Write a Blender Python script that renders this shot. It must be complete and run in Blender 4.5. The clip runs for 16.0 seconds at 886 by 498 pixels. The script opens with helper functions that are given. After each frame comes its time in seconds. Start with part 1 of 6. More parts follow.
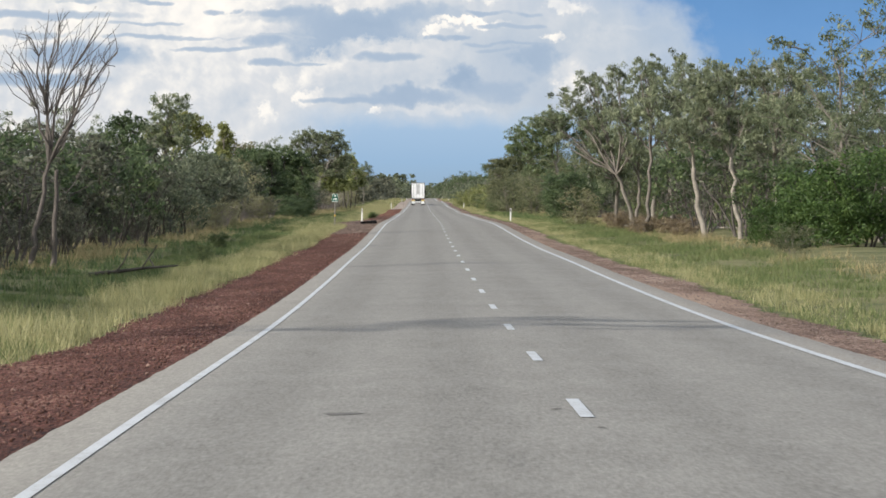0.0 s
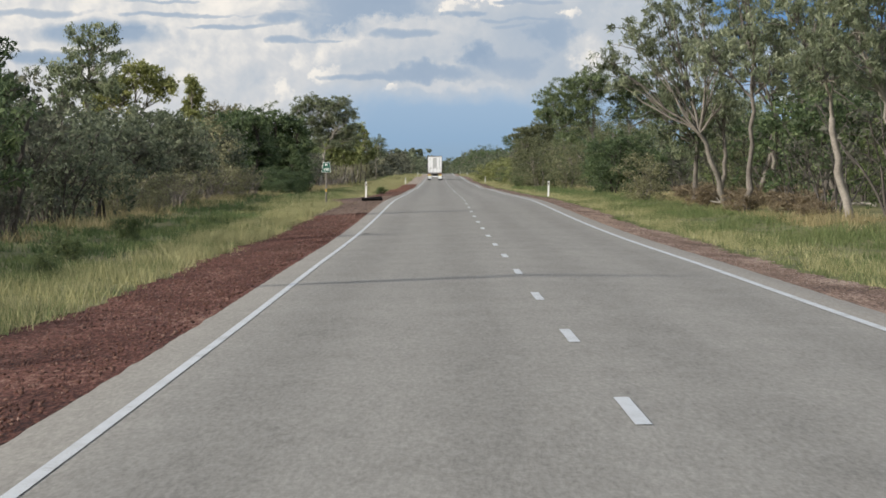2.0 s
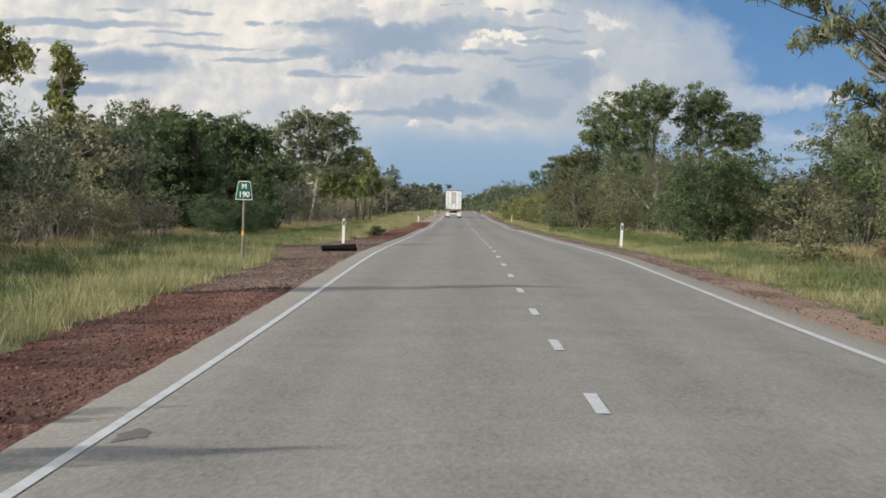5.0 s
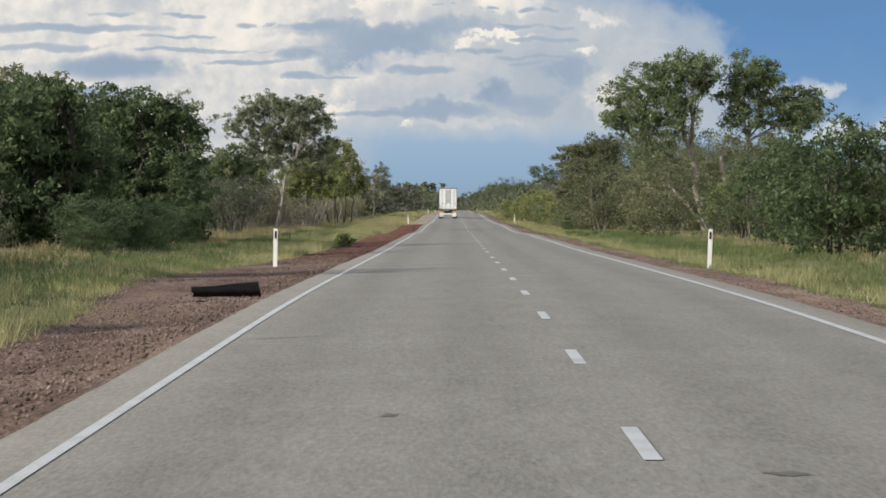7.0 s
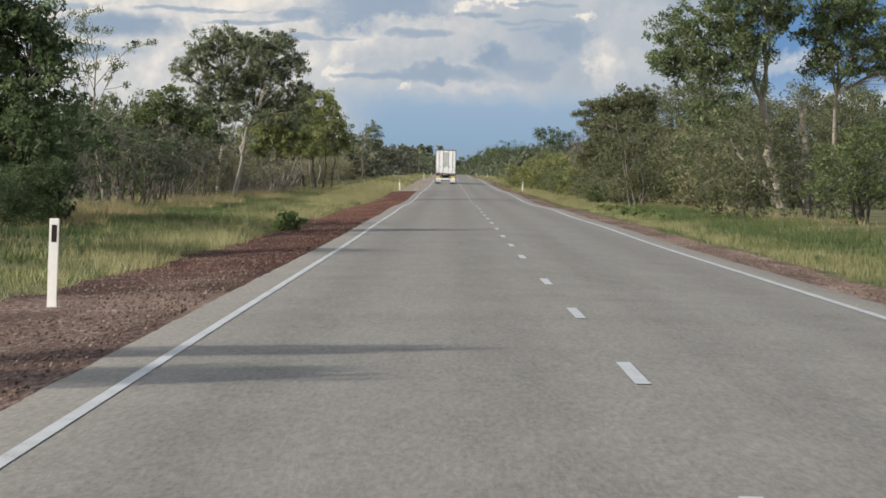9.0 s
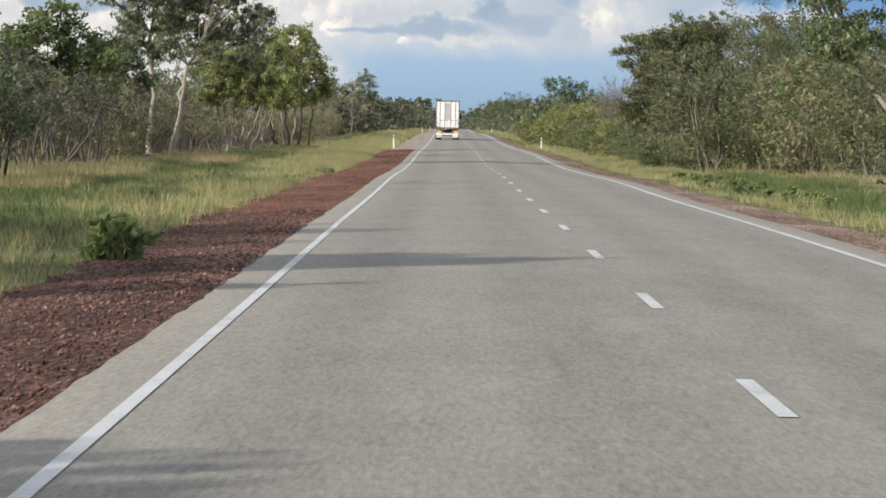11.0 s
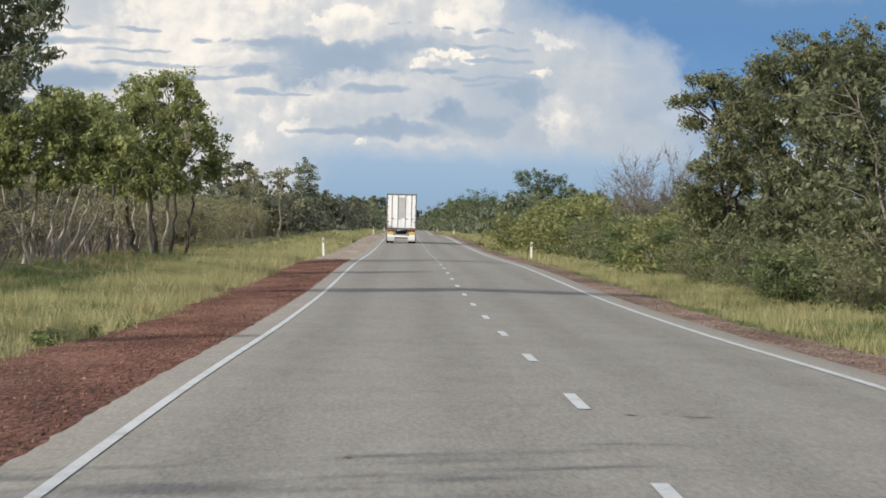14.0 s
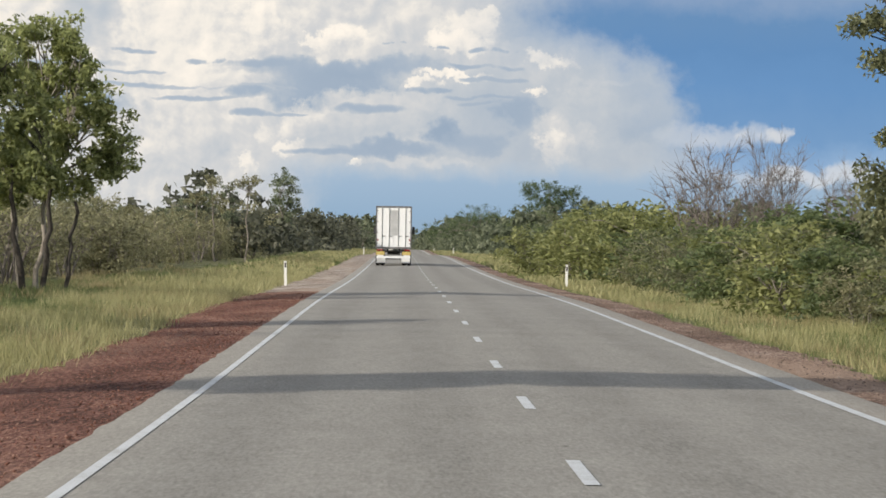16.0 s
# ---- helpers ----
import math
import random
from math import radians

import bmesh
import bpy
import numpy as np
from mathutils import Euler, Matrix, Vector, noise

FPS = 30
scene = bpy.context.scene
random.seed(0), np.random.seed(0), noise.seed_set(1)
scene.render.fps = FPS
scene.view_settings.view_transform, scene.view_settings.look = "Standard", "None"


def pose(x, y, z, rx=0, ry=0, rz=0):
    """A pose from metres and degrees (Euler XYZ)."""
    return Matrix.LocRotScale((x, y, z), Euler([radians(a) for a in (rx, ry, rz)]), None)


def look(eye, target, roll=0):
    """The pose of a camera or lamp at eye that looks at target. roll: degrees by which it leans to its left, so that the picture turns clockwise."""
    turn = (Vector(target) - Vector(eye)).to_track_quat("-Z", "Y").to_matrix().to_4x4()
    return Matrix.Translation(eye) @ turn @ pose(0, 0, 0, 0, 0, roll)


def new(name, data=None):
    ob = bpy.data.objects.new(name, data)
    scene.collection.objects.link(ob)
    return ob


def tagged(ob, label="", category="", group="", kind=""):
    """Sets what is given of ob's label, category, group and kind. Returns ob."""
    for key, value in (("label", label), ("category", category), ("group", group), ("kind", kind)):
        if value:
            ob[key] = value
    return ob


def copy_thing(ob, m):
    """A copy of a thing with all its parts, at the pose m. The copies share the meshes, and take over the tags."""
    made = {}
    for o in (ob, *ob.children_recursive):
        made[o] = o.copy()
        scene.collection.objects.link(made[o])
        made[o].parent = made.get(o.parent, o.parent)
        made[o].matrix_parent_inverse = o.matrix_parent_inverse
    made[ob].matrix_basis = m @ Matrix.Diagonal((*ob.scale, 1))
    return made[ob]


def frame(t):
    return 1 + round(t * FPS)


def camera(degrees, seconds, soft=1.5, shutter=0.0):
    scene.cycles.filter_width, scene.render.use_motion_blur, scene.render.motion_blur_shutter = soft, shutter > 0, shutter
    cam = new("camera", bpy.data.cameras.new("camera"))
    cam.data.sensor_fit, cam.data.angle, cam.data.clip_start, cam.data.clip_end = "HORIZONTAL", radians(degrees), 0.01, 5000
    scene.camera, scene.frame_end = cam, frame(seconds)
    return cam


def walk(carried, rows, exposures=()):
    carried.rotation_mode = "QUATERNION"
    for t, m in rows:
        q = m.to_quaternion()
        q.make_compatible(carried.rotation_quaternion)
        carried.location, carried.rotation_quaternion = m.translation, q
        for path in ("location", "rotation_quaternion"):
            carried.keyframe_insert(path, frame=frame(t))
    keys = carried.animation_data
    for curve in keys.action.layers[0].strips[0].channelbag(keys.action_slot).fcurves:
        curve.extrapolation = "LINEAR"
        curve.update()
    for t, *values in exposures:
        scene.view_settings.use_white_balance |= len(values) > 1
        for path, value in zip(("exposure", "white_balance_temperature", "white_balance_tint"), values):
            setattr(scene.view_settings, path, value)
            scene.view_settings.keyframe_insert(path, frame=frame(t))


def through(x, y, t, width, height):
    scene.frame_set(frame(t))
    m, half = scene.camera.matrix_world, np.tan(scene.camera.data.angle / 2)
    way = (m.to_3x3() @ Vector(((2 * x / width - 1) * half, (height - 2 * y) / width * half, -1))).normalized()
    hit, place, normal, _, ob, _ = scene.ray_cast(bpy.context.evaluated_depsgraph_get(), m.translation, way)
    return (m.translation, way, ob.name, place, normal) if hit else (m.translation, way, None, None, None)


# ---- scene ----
cam = camera(13.256, 16.0, soft=1.65)
PATH = [
    (0.0, look((-1.255, -0.001, 1.452), (0.504, 299.955, -3.397), 0.041)),
    (0.5, look((-1.242, 12.888, 1.327), (0.081, 312.879, -0.667), 0.014)),
    (1.0, look((-1.233, 26.071, 1.219), (0.181, 326.041, -2.732), 0.057)),
    (1.5, look((-1.251, 39.484, 1.086), (-0.218, 339.445, -3.655), 0.077)),
    (2.0, look((-1.278, 52.876, 0.965), (-0.886, 352.800, -5.743), -0.286)),
    (2.5, look((-1.280, 66.267, 0.825), (-1.436, 366.246, -2.768), -0.180)),
    (3.0, look((-1.274, 79.651, 0.743), (-1.119, 379.631, -2.723), 0.082)),
    (3.5, look((-1.281, 92.924, 0.737), (-1.761, 392.889, -3.798), 0.732)),
    (4.0, look((-1.274, 105.921, 0.733), (-2.419, 405.891, -3.403), 1.017)),
    (4.2, look((-1.229, 111.133, 0.711), (-2.552, 411.097, -3.777), 1.334)),
    (6.3, look((-1.052, 168.536, 0.615), (-1.760, 468.526, -1.680), -0.371)),
    (6.5, look((-1.062, 173.982, 0.601), (-1.793, 473.961, -2.817), -0.486)),
    (7.0, look((-1.114, 187.535, 0.595), (-1.867, 487.510, -3.219), 0.093)),
    (7.5, look((-1.128, 201.106, 0.605), (-1.709, 501.101, -1.113), 0.766)),
    (8.0, look((-1.171, 214.895, 0.661), (-1.289, 514.876, -2.698), 1.133)),
    (8.2, look((-1.192, 220.407, 0.619), (-1.269, 520.356, -4.937), 1.145)),
    (10.3, look((-1.621, 281.417, 0.476), (-2.872, 581.312, -7.349), 1.043)),
    (10.5, look((-1.668, 287.209, 0.435), (-2.872, 587.081, -8.242), 1.075)),
    (11.0, look((-1.780, 301.584, 0.393), (-1.926, 601.409, -9.861), 1.078)),
    (11.5, look((-1.879, 316.144, 0.368), (1.108, 615.997, -8.526), 1.397)),
    (12.0, look((-1.906, 330.565, 0.296), (0.508, 630.549, -1.589), 1.968)),
    (12.5, look((-1.846, 344.868, 0.254), (1.141, 644.848, -1.491), 2.434)),
    (13.0, look((-1.716, 358.665, 0.240), (2.206, 658.613, -3.718), 2.466)),
    (13.5, look((-1.605, 372.416, 0.188), (2.115, 672.368, -3.661), 2.280)),
    (14.0, look((-1.492, 386.285, 0.130), (1.590, 686.261, -2.088), 1.310)),
    (14.5, look((-1.423, 399.876, 0.098), (1.625, 699.850, -2.402), 1.289)),
    (15.0, look((-1.341, 413.298, 0.078), (1.273, 713.270, -3.125), 1.252)),
    (15.5, look((-1.296, 426.706, 0.053), (2.377, 726.636, -5.276), 1.145)),
    (16.0, look((-1.298, 439.949, -0.012), (2.089, 739.929, -0.705), 0.934)),
]
EXPOSURES = [(0.0, 0.36, 6330, 10), (0.5, -0.06, 6330, 10), (1.0, -0.12, 6330, 10), (1.5, 0.16, 6358, 10), (2.0, 0.18, 6386, 10), (2.5, 0.04, 6415, 10), (3.0, 0.01, 6443, 10), (3.5, 0.13, 6471, 10), (4.2, 0.16, 6499, 10), (6.5, 0.04, 6487, 10), (7.0, 0.12, 6485, 10), (7.5, 0.02, 6482, 10), (8.0, -0.07, 6480, 10), (10.3, 0.35, 6545, 10), (11.0, 0.38, 6565, 10), (11.5, 0.52, 6580, 10), (12.0, 0.29, 6640, 10), (12.5, 0.21, 6640, 10), (13.0, 0.19, 6590, 10), (14.0, 0.24, 6500, 10), (15.0, 0.29, 6740, 10), (15.5, 0.31, 6720, 10), (16.0, 0.20, 6590, 10)]
walk(cam, PATH, EXPOSURES)

# ---------------- world, sun ----------------
SUN_FROM = Vector((-0.77, -0.48, 0.385)).normalized()
world = bpy.data.worlds.new("world")
scene.world = world
world.use_nodes = True


class Graph:
    """Short-hand for node trees."""

    def __init__(self, tree):
        self.tree, self.nodes, self.links = tree, tree.nodes, tree.links

    def put(self, socket, value):
        if hasattr(value, "is_output"):
            self.links.new(value, socket)
        elif value is not None:
            socket.default_value = value

    def node(self, kind, operation=None, use_clamp=None, data_type=None, blend_type=None, interpolation_type=None):
        n = self.nodes.new(kind)
        if operation is not None:
            n.operation = operation
        if use_clamp is not None:
            n.use_clamp = use_clamp
        if data_type is not None:
            n.data_type = data_type
        if blend_type is not None:
            n.blend_type = blend_type
        if interpolation_type is not None:
            n.interpolation_type = interpolation_type
        return n

    def math(self, op, a, b=None, c=None, clamp=False):
        n = self.node("ShaderNodeMath", operation=op, use_clamp=clamp)
        for s, v in zip(n.inputs, (a, b, c)):
            self.put(s, v)
        return n.outputs[0]

    def mix(self, fac, a, b, mode="MIX"):
        n = self.node("ShaderNodeMix", data_type="RGBA", blend_type=mode)
        self.put(n.inputs["Factor"], fac)
        self.put(n.inputs[6], a)
        self.put(n.inputs[7], b)
        return n.outputs[2]

    def noise(self, vector, scale, detail=4.0, rough=0.55, distortion=0.0):
        n = self.node("ShaderNodeTexNoise")
        self.put(n.inputs["Vector"], vector)
        self.put(n.inputs["Scale"], scale)
        self.put(n.inputs["Detail"], detail)
        self.put(n.inputs["Roughness"], rough)
        self.put(n.inputs["Distortion"], distortion)
        return n.outputs["Fac"]

    def ramp(self, fac, stops, ease=False):
        n = self.node("ShaderNodeValToRGB")
        if ease:
            n.color_ramp.interpolation = "EASE"
        e = n.color_ramp.elements
        while len(e) < len(stops):
            e.new(0.5)
        for k, (p, c) in zip(e, stops):
            k.position = p
            k.color = c if len(c) == 4 else (*c, 1)
        self.put(n.inputs[0], fac)
        return n.outputs[0]

    def step(self, value, lo, hi):
        n = self.node("ShaderNodeMapRange", interpolation_type="SMOOTHSTEP")
        for s, v in zip(n.inputs, (value, lo, hi, 0.0, 1.0)):
            self.put(s, v)
        return n.outputs[0]

    def combine(self, x, y, z=0.0):
        n = self.node("ShaderNodeCombineXYZ")
        for s, v in zip(n.inputs, (x, y, z)):
            self.put(s, v)
        return n.outputs[0]


def grey(v):
    return (v, v, v, 1)


def build_sky():
    g = Graph(world.node_tree)
    g.nodes.clear()
    sky = g.node("ShaderNodeTexSky")
    sky.sky_type, sky.sun_disc = "NISHITA", False
    sky.sun_elevation, sky.sun_rotation = math.asin(SUN_FROM.z), math.atan2(SUN_FROM.x, SUN_FROM.y)
    sky.altitude, sky.air_density, sky.dust_density = 150, 1.0, 1.0
    way = g.node("ShaderNodeTexCoord").outputs["Generated"]
    xyz = g.node("ShaderNodeSeparateXYZ")
    g.links.new(way, xyz.inputs[0])
    dx, dy, dz = xyz.outputs
    ahead = g.math("MAXIMUM", dy, 0.2)
    a0 = g.math("MULTIPLY", g.math("DIVIDE", dx, ahead), 6.747)
    b0 = g.math("MULTIPLY", g.math("DIVIDE", dz, ahead), 6.747)
    flat = g.combine(a0, b0)

    def pushed(scale, detail, rough, amount_a, amount_b):
        """The outlines pushed about by billows."""
        w = g.node("ShaderNodeTexNoise")
        g.put(w.inputs["Vector"], flat)
        g.put(w.inputs["Scale"], scale)
        g.put(w.inputs["Detail"], detail)
        g.put(w.inputs["Roughness"], rough)
        c = g.node("ShaderNodeSeparateColor")
        g.links.new(w.outputs["Color"], c.inputs[0])
        return (g.math("MULTIPLY_ADD", g.math("SUBTRACT", c.outputs[0], 0.5), amount_a, a0),
                g.math("MULTIPLY_ADD", g.math("SUBTRACT", c.outputs[1], 0.5), amount_b, b0))

    veil, head, streak = pushed(12.0, 5.0, 0.6, 0.20, 0.09), pushed(20.0, 6.0, 0.66, 0.13, 0.085), pushed(12.0, 4.0, 0.55, 0.24, 0.032)
    places = (veil, head, streak)
    edges = ((1.7, 0.0), (1.55, 0.30), (1.75, 0.15))
    # brightness: grey to the west, lighter upwards
    light = g.math("MULTIPLY_ADD", g.step(b0, 0.10, 0.42), 0.14, g.math("MULTIPLY_ADD", g.step(a0, -0.10, -0.35), 0.14, 0.55))

    def cloud_form(under_it, kind, ca, cb, ra, rb, much):
        """Lays one form over the brightness: bearing, height above the horizon (in units of 1/6.75 of the tangent), half width, half height, brightness.
        Kinds: 0 veil, 1 billowing head, 2 streak."""
        a, b = places[kind]
        u = g.math("MULTIPLY_ADD", a, 1 / ra, -ca / ra)
        v = g.math("MULTIPLY_ADD", b, 1 / rb, -cb / rb)
        d = g.math("MULTIPLY_ADD", u, u, g.math("MULTIPLY", v, v))
        m = g.step(d, *edges[kind])
        own = much
        if kind == 1:
            own = g.math("ADD", g.math("MULTIPLY_ADD", u, -0.07, much), g.math("MULTIPLY", v, 0.09))
        return g.math("MULTIPLY_ADD", g.math("SUBTRACT", own, under_it), g.math("MULTIPLY", m, 0.85), under_it)

    light = cloud_form(light, 0, -0.385, 0.357, 0.28, 0.075, 0.86)
    light = cloud_form(light, 0, -0.025, 0.383, 0.15, 0.07, 0.74)
    light = cloud_form(light, 0, -0.565, 0.379, 0.08, 0.055, 0.5)
    light = cloud_form(light, 0, 0.215, 0.388, 0.09, 0.06, 0.5)
    light = cloud_form(light, 0, 0.065, 0.285, 0.15, 0.07, 0.62)
    light = cloud_form(light, 0, 0.185, 0.217, 0.14, 0.09, 0.45)
    light = cloud_form(light, 0, 0.345, 0.2, 0.16, 0.11, 0.44)
    light = cloud_form(light, 0, -0.075, 0.213, 0.13, 0.06, 0.6)
    light = cloud_form(light, 1, -0.215, 0.36, 0.085, 0.055, 0.7)
    light = cloud_form(light, 1, -0.255, 0.389, 0.038, 0.034, 0.94)
    light = cloud_form(light, 1, -0.19, 0.351, 0.05, 0.032, 0.66)
    light = cloud_form(light, 1, -0.32, 0.33, 0.045, 0.03, 0.86)
    light = cloud_form(light, 1, -0.275, 0.334, 0.055, 0.022, 0.8)
    light = cloud_form(light, 1, -0.15, 0.337, 0.03, 0.018, 0.78)
    light = cloud_form(light, 1, -0.103, 0.36, 0.032, 0.02, 0.95)
    light = cloud_form(light, 1, -0.125, 0.342, 0.05, 0.016, 0.82)
    light = cloud_form(light, 1, 0.12, 0.376, 0.06, 0.032, 0.86)
    light = cloud_form(light, 1, 0.1, 0.351, 0.06, 0.02, 0.96)
    light = cloud_form(light, 1, 0.145, 0.398, 0.028, 0.018, 0.9)
    light = cloud_form(light, 1, 0.19, 0.332, 0.05, 0.022, 0.62)
    light = cloud_form(light, 0, -0.115, 0.302, 0.17, 0.018, 0.2)
    light = cloud_form(light, 0, -0.125, 0.272, 0.12, 0.026, 0.16)
    light = cloud_form(light, 0, -0.16, 0.246, 0.075, 0.018, 0.2)
    light = cloud_form(light, 2, -0.245, 0.308, 0.06, 0.007, 0.3)
    light = cloud_form(light, 1, -0.07, 0.235, 0.08, 0.03, 0.7)
    light = cloud_form(light, 1, -0.17, 0.203, 0.045, 0.028, 0.76)
    light = cloud_form(light, 1, -0.193, 0.162, 0.026, 0.016, 0.84)
    light = cloud_form(light, 1, -0.125, 0.187, 0.06, 0.022, 0.58)
    light = cloud_form(light, 1, 0.025, 0.219, 0.09, 0.038, 0.58)
    light = cloud_form(light, 1, -0.275, 0.137, 0.014, 0.022, 0.78)
    light = cloud_form(light, 1, -0.235, 0.18, 0.03, 0.025, 0.74)
    light = cloud_form(light, 1, 0.085, 0.293, 0.062, 0.009, 0.94)
    light = cloud_form(light, 1, 0.033, 0.274, 0.04, 0.009, 0.93)
    light = cloud_form(light, 1, 0.257, 0.32, 0.048, 0.014, 0.92)
    light = cloud_form(light, 1, 0.243, 0.263, 0.024, 0.011, 0.86)
    light = cloud_form(light, 1, 0.285, 0.181, 0.050, 0.050, 0.64)
    light = cloud_form(light, 1, 0.27, 0.166, 0.026, 0.030, 0.74)
    light = cloud_form(light, 1, -0.08, 0.14, 0.022, 0.009, 0.94)
    light = cloud_form(light, 0, 0.015, 0.139, 0.11, 0.008, 0.68)
    light = cloud_form(light, 0, 0.38, 0.282, 0.06, 0.007, 0.6)
    light = cloud_form(light, 1, 0.345, 0.24, 0.08, 0.035, 0.5)
    light = cloud_form(light, 1, 0.405, 0.216, 0.07, 0.04, 0.44)
    light = cloud_form(light, 0, 0.075, 0.195, 0.044, 0.024, 0.08)
    light = cloud_form(light, 0, -0.025, 0.161, 0.095, 0.014, 0.2)
    light = cloud_form(light, 2, -0.115, 0.154, 0.06, 0.006, 0.26)
    light = cloud_form(light, 2, -0.053, 0.233, 0.048, 0.009, 0.26)
    light = cloud_form(light, 0, 0.205, 0.227, 0.038, 0.034, 0.22)
    light = cloud_form(light, 0, 0.135, 0.176, 0.06, 0.02, 0.3)
    light = cloud_form(light, 2, -0.475, 0.328, 0.032, 0.0036, 0.3)
    light = cloud_form(light, 2, -0.345, 0.314, 0.028, 0.005, 0.3)
    light = cloud_form(light, 2, -0.495, 0.291, 0.062, 0.003, 0.38)
    light = cloud_form(light, 2, -0.495, 0.268, 0.062, 0.004, 0.32)
    light = cloud_form(light, 2, -0.395, 0.265, 0.072, 0.003, 0.4)
    light = cloud_form(light, 2, -0.27, 0.256, 0.042, 0.011, 0.2)
    light = cloud_form(light, 2, -0.365, 0.246, 0.074, 0.004, 0.26)
    light = cloud_form(light, 2, -0.273, 0.222, 0.042, 0.005, 0.24)
    light = cloud_form(light, 2, -0.21, 0.22, 0.03, 0.0026, 0.36)
    light = cloud_form(light, 2, 0.145, 0.34, 0.026, 0.004, 0.26)
    light = cloud_form(light, 2, 0.065, 0.34, 0.018, 0.003, 0.32)
    light = cloud_form(light, 2, 0.115, 0.31, 0.052, 0.004, 0.26)
    light = cloud_form(light, 2, 0.155, 0.286, 0.042, 0.004, 0.32)
    light = cloud_form(light, 2, 0.055, 0.265, 0.042, 0.004, 0.26)
    light = cloud_form(light, 2, -0.235, 0.268, 0.042, 0.0026, 0.42)
    light = cloud_form(light, 2, 0.125, 0.255, 0.062, 0.003, 0.32)
    light = cloud_form(light, 2, 0.135, 0.245, 0.03, 0.003, 0.34)
    light = cloud_form(light, 2, -0.025, 0.345, 0.01, 0.002, 0.45)
    light = cloud_form(light, 2, -0.525, 0.244, 0.025, 0.003, 0.4)
    light = cloud_form(light, 2, -0.604, 0.235, 0.115, 0.02, 0.1)
    light = cloud_form(light, 2, -0.664, 0.19, 0.075, 0.013, 0.14)
    light = cloud_form(light, 2, -0.68, 0.305, 0.16, 0.007, 0.3)
    light = cloud_form(light, 2, -0.72, 0.27, 0.1, 0.006, 0.35)
    light = cloud_form(light, 2, -0.6, 0.33, 0.05, 0.004, 0.35)

    bulge = lambda v: g.noise(v, 12.0, 5, 0.55, 0.15)
    shifted = g.node("ShaderNodeVectorMath", operation="ADD")
    warped = flat
    g.links.new(warped, shifted.inputs[0])
    shifted.inputs[1].default_value = (-0.012, 0.014, 0)
    relief = g.math("SUBTRACT", bulge(warped), bulge(shifted.outputs[0]))
    light = g.math("ADD", light, g.math("MULTIPLY", relief, g.math("MULTIPLY", g.step(light, 0.25, 0.85), 0.85)))
    light = g.math("ADD", light, g.math("MULTIPLY", g.math("SUBTRACT", g.noise(g.combine(*veil), 7.0, 4, 0.55), 0.5), 0.30))
    cloud = g.ramp(light, [(0.0, (0.235, 0.32, 0.435)), (0.3, (0.335, 0.405, 0.495)), (0.52, (0.455, 0.495, 0.54)), (0.70, (0.58, 0.585, 0.59)), (0.85, (0.765, 0.73, 0.675)), (1.0, (0.88, 0.815, 0.73))])
    # open blue to the east beyond the dome of the great cloud
    a, b = veil
    blue = g.ramp(b, [(0.04, (0.228, 0.351, 0.524)), (0.13, (0.258, 0.390, 0.574)), (0.19, (0.157, 0.292, 0.499)), (0.28, (0.124, 0.259, 0.479)), (0.34, (0.112, 0.239, 0.448)), (0.40, (0.123, 0.244, 0.437)), (0.44, (0.204, 0.304, 0.469)), (0.60, (0.255, 0.348, 0.515))])
    u = g.math("MULTIPLY_ADD", a, 1 / 0.30, -0.225 / 0.30)
    v = g.math("MULTIPLY_ADD", b, 1 / 0.24, -0.14 / 0.24)
    dome = g.math("MULTIPLY_ADD", u, u, g.math("MULTIPLY", v, v))
    east = g.math("MULTIPLY", g.step(dome, 0.72, 1.28), g.step(a, 0.16, 0.34))
    rim = g.math("MULTIPLY", g.step(dome, 0.35, 0.90), g.step(a, 0.05, 0.30))
    cloud = g.mix(g.math("MULTIPLY", rim, 0.65), cloud, (0.315, 0.40, 0.515, 1))
    col = g.mix(east, cloud, blue)
    low = g.ramp(b0, [(0.0, (0.25, 0.35, 0.46)), (0.045, (0.26, 0.38, 0.52)), (0.10, (0.30, 0.415, 0.55)), (0.16, (0.42, 0.50, 0.59))])
    lowf = g.math("MULTIPLY", g.step(b, 0.150, 0.095), g.step(a, -0.27, -0.10))
    col = g.mix(lowf, col, low)
    for ca, cb, ra, rb, much in ((0.59, 0.190, 0.075, 0.022, 0.55), (0.655, 0.195, 0.03, 0.016, 0.8), (0.74, 0.125, 0.18, 0.016, 0.7), (0.52, 0.20, 0.06, 0.02, 0.35)):
        u = g.math("MULTIPLY_ADD", a, 1 / ra, -ca / ra)
        v = g.math("MULTIPLY_ADD", b, 1 / rb, -cb / rb)
        m = g.step(g.math("MULTIPLY_ADD", u, u, g.math("MULTIPLY", v, v)), 1.6, 0.0)
        col = g.mix(g.math("MULTIPLY", m, much), col, (0.62, 0.63, 0.64, 1))
    # the rest of the sky: broken bright cloud over blue
    cover = g.step(g.noise(way, 2.6, 5, 0.6), 0.40, 0.58)
    puff = g.ramp(g.noise(way, 6.0, 5, 0.6), [(0.3, (0.50, 0.55, 0.63)), (0.7, (0.98, 0.95, 0.90))])
    open_sky = g.node("ShaderNodeVectorMath", operation="SCALE")
    g.links.new(sky.outputs[0], open_sky.inputs[0])
    open_sky.inputs[3].default_value = 0.10
    rest = g.mix(cover, open_sky.outputs[0], puff)
    view = g.math("MULTIPLY", g.step(dy, 0.88, 0.95), g.step(dz, 0.35, 0.20))
    bg = g.node("ShaderNodeBackground")
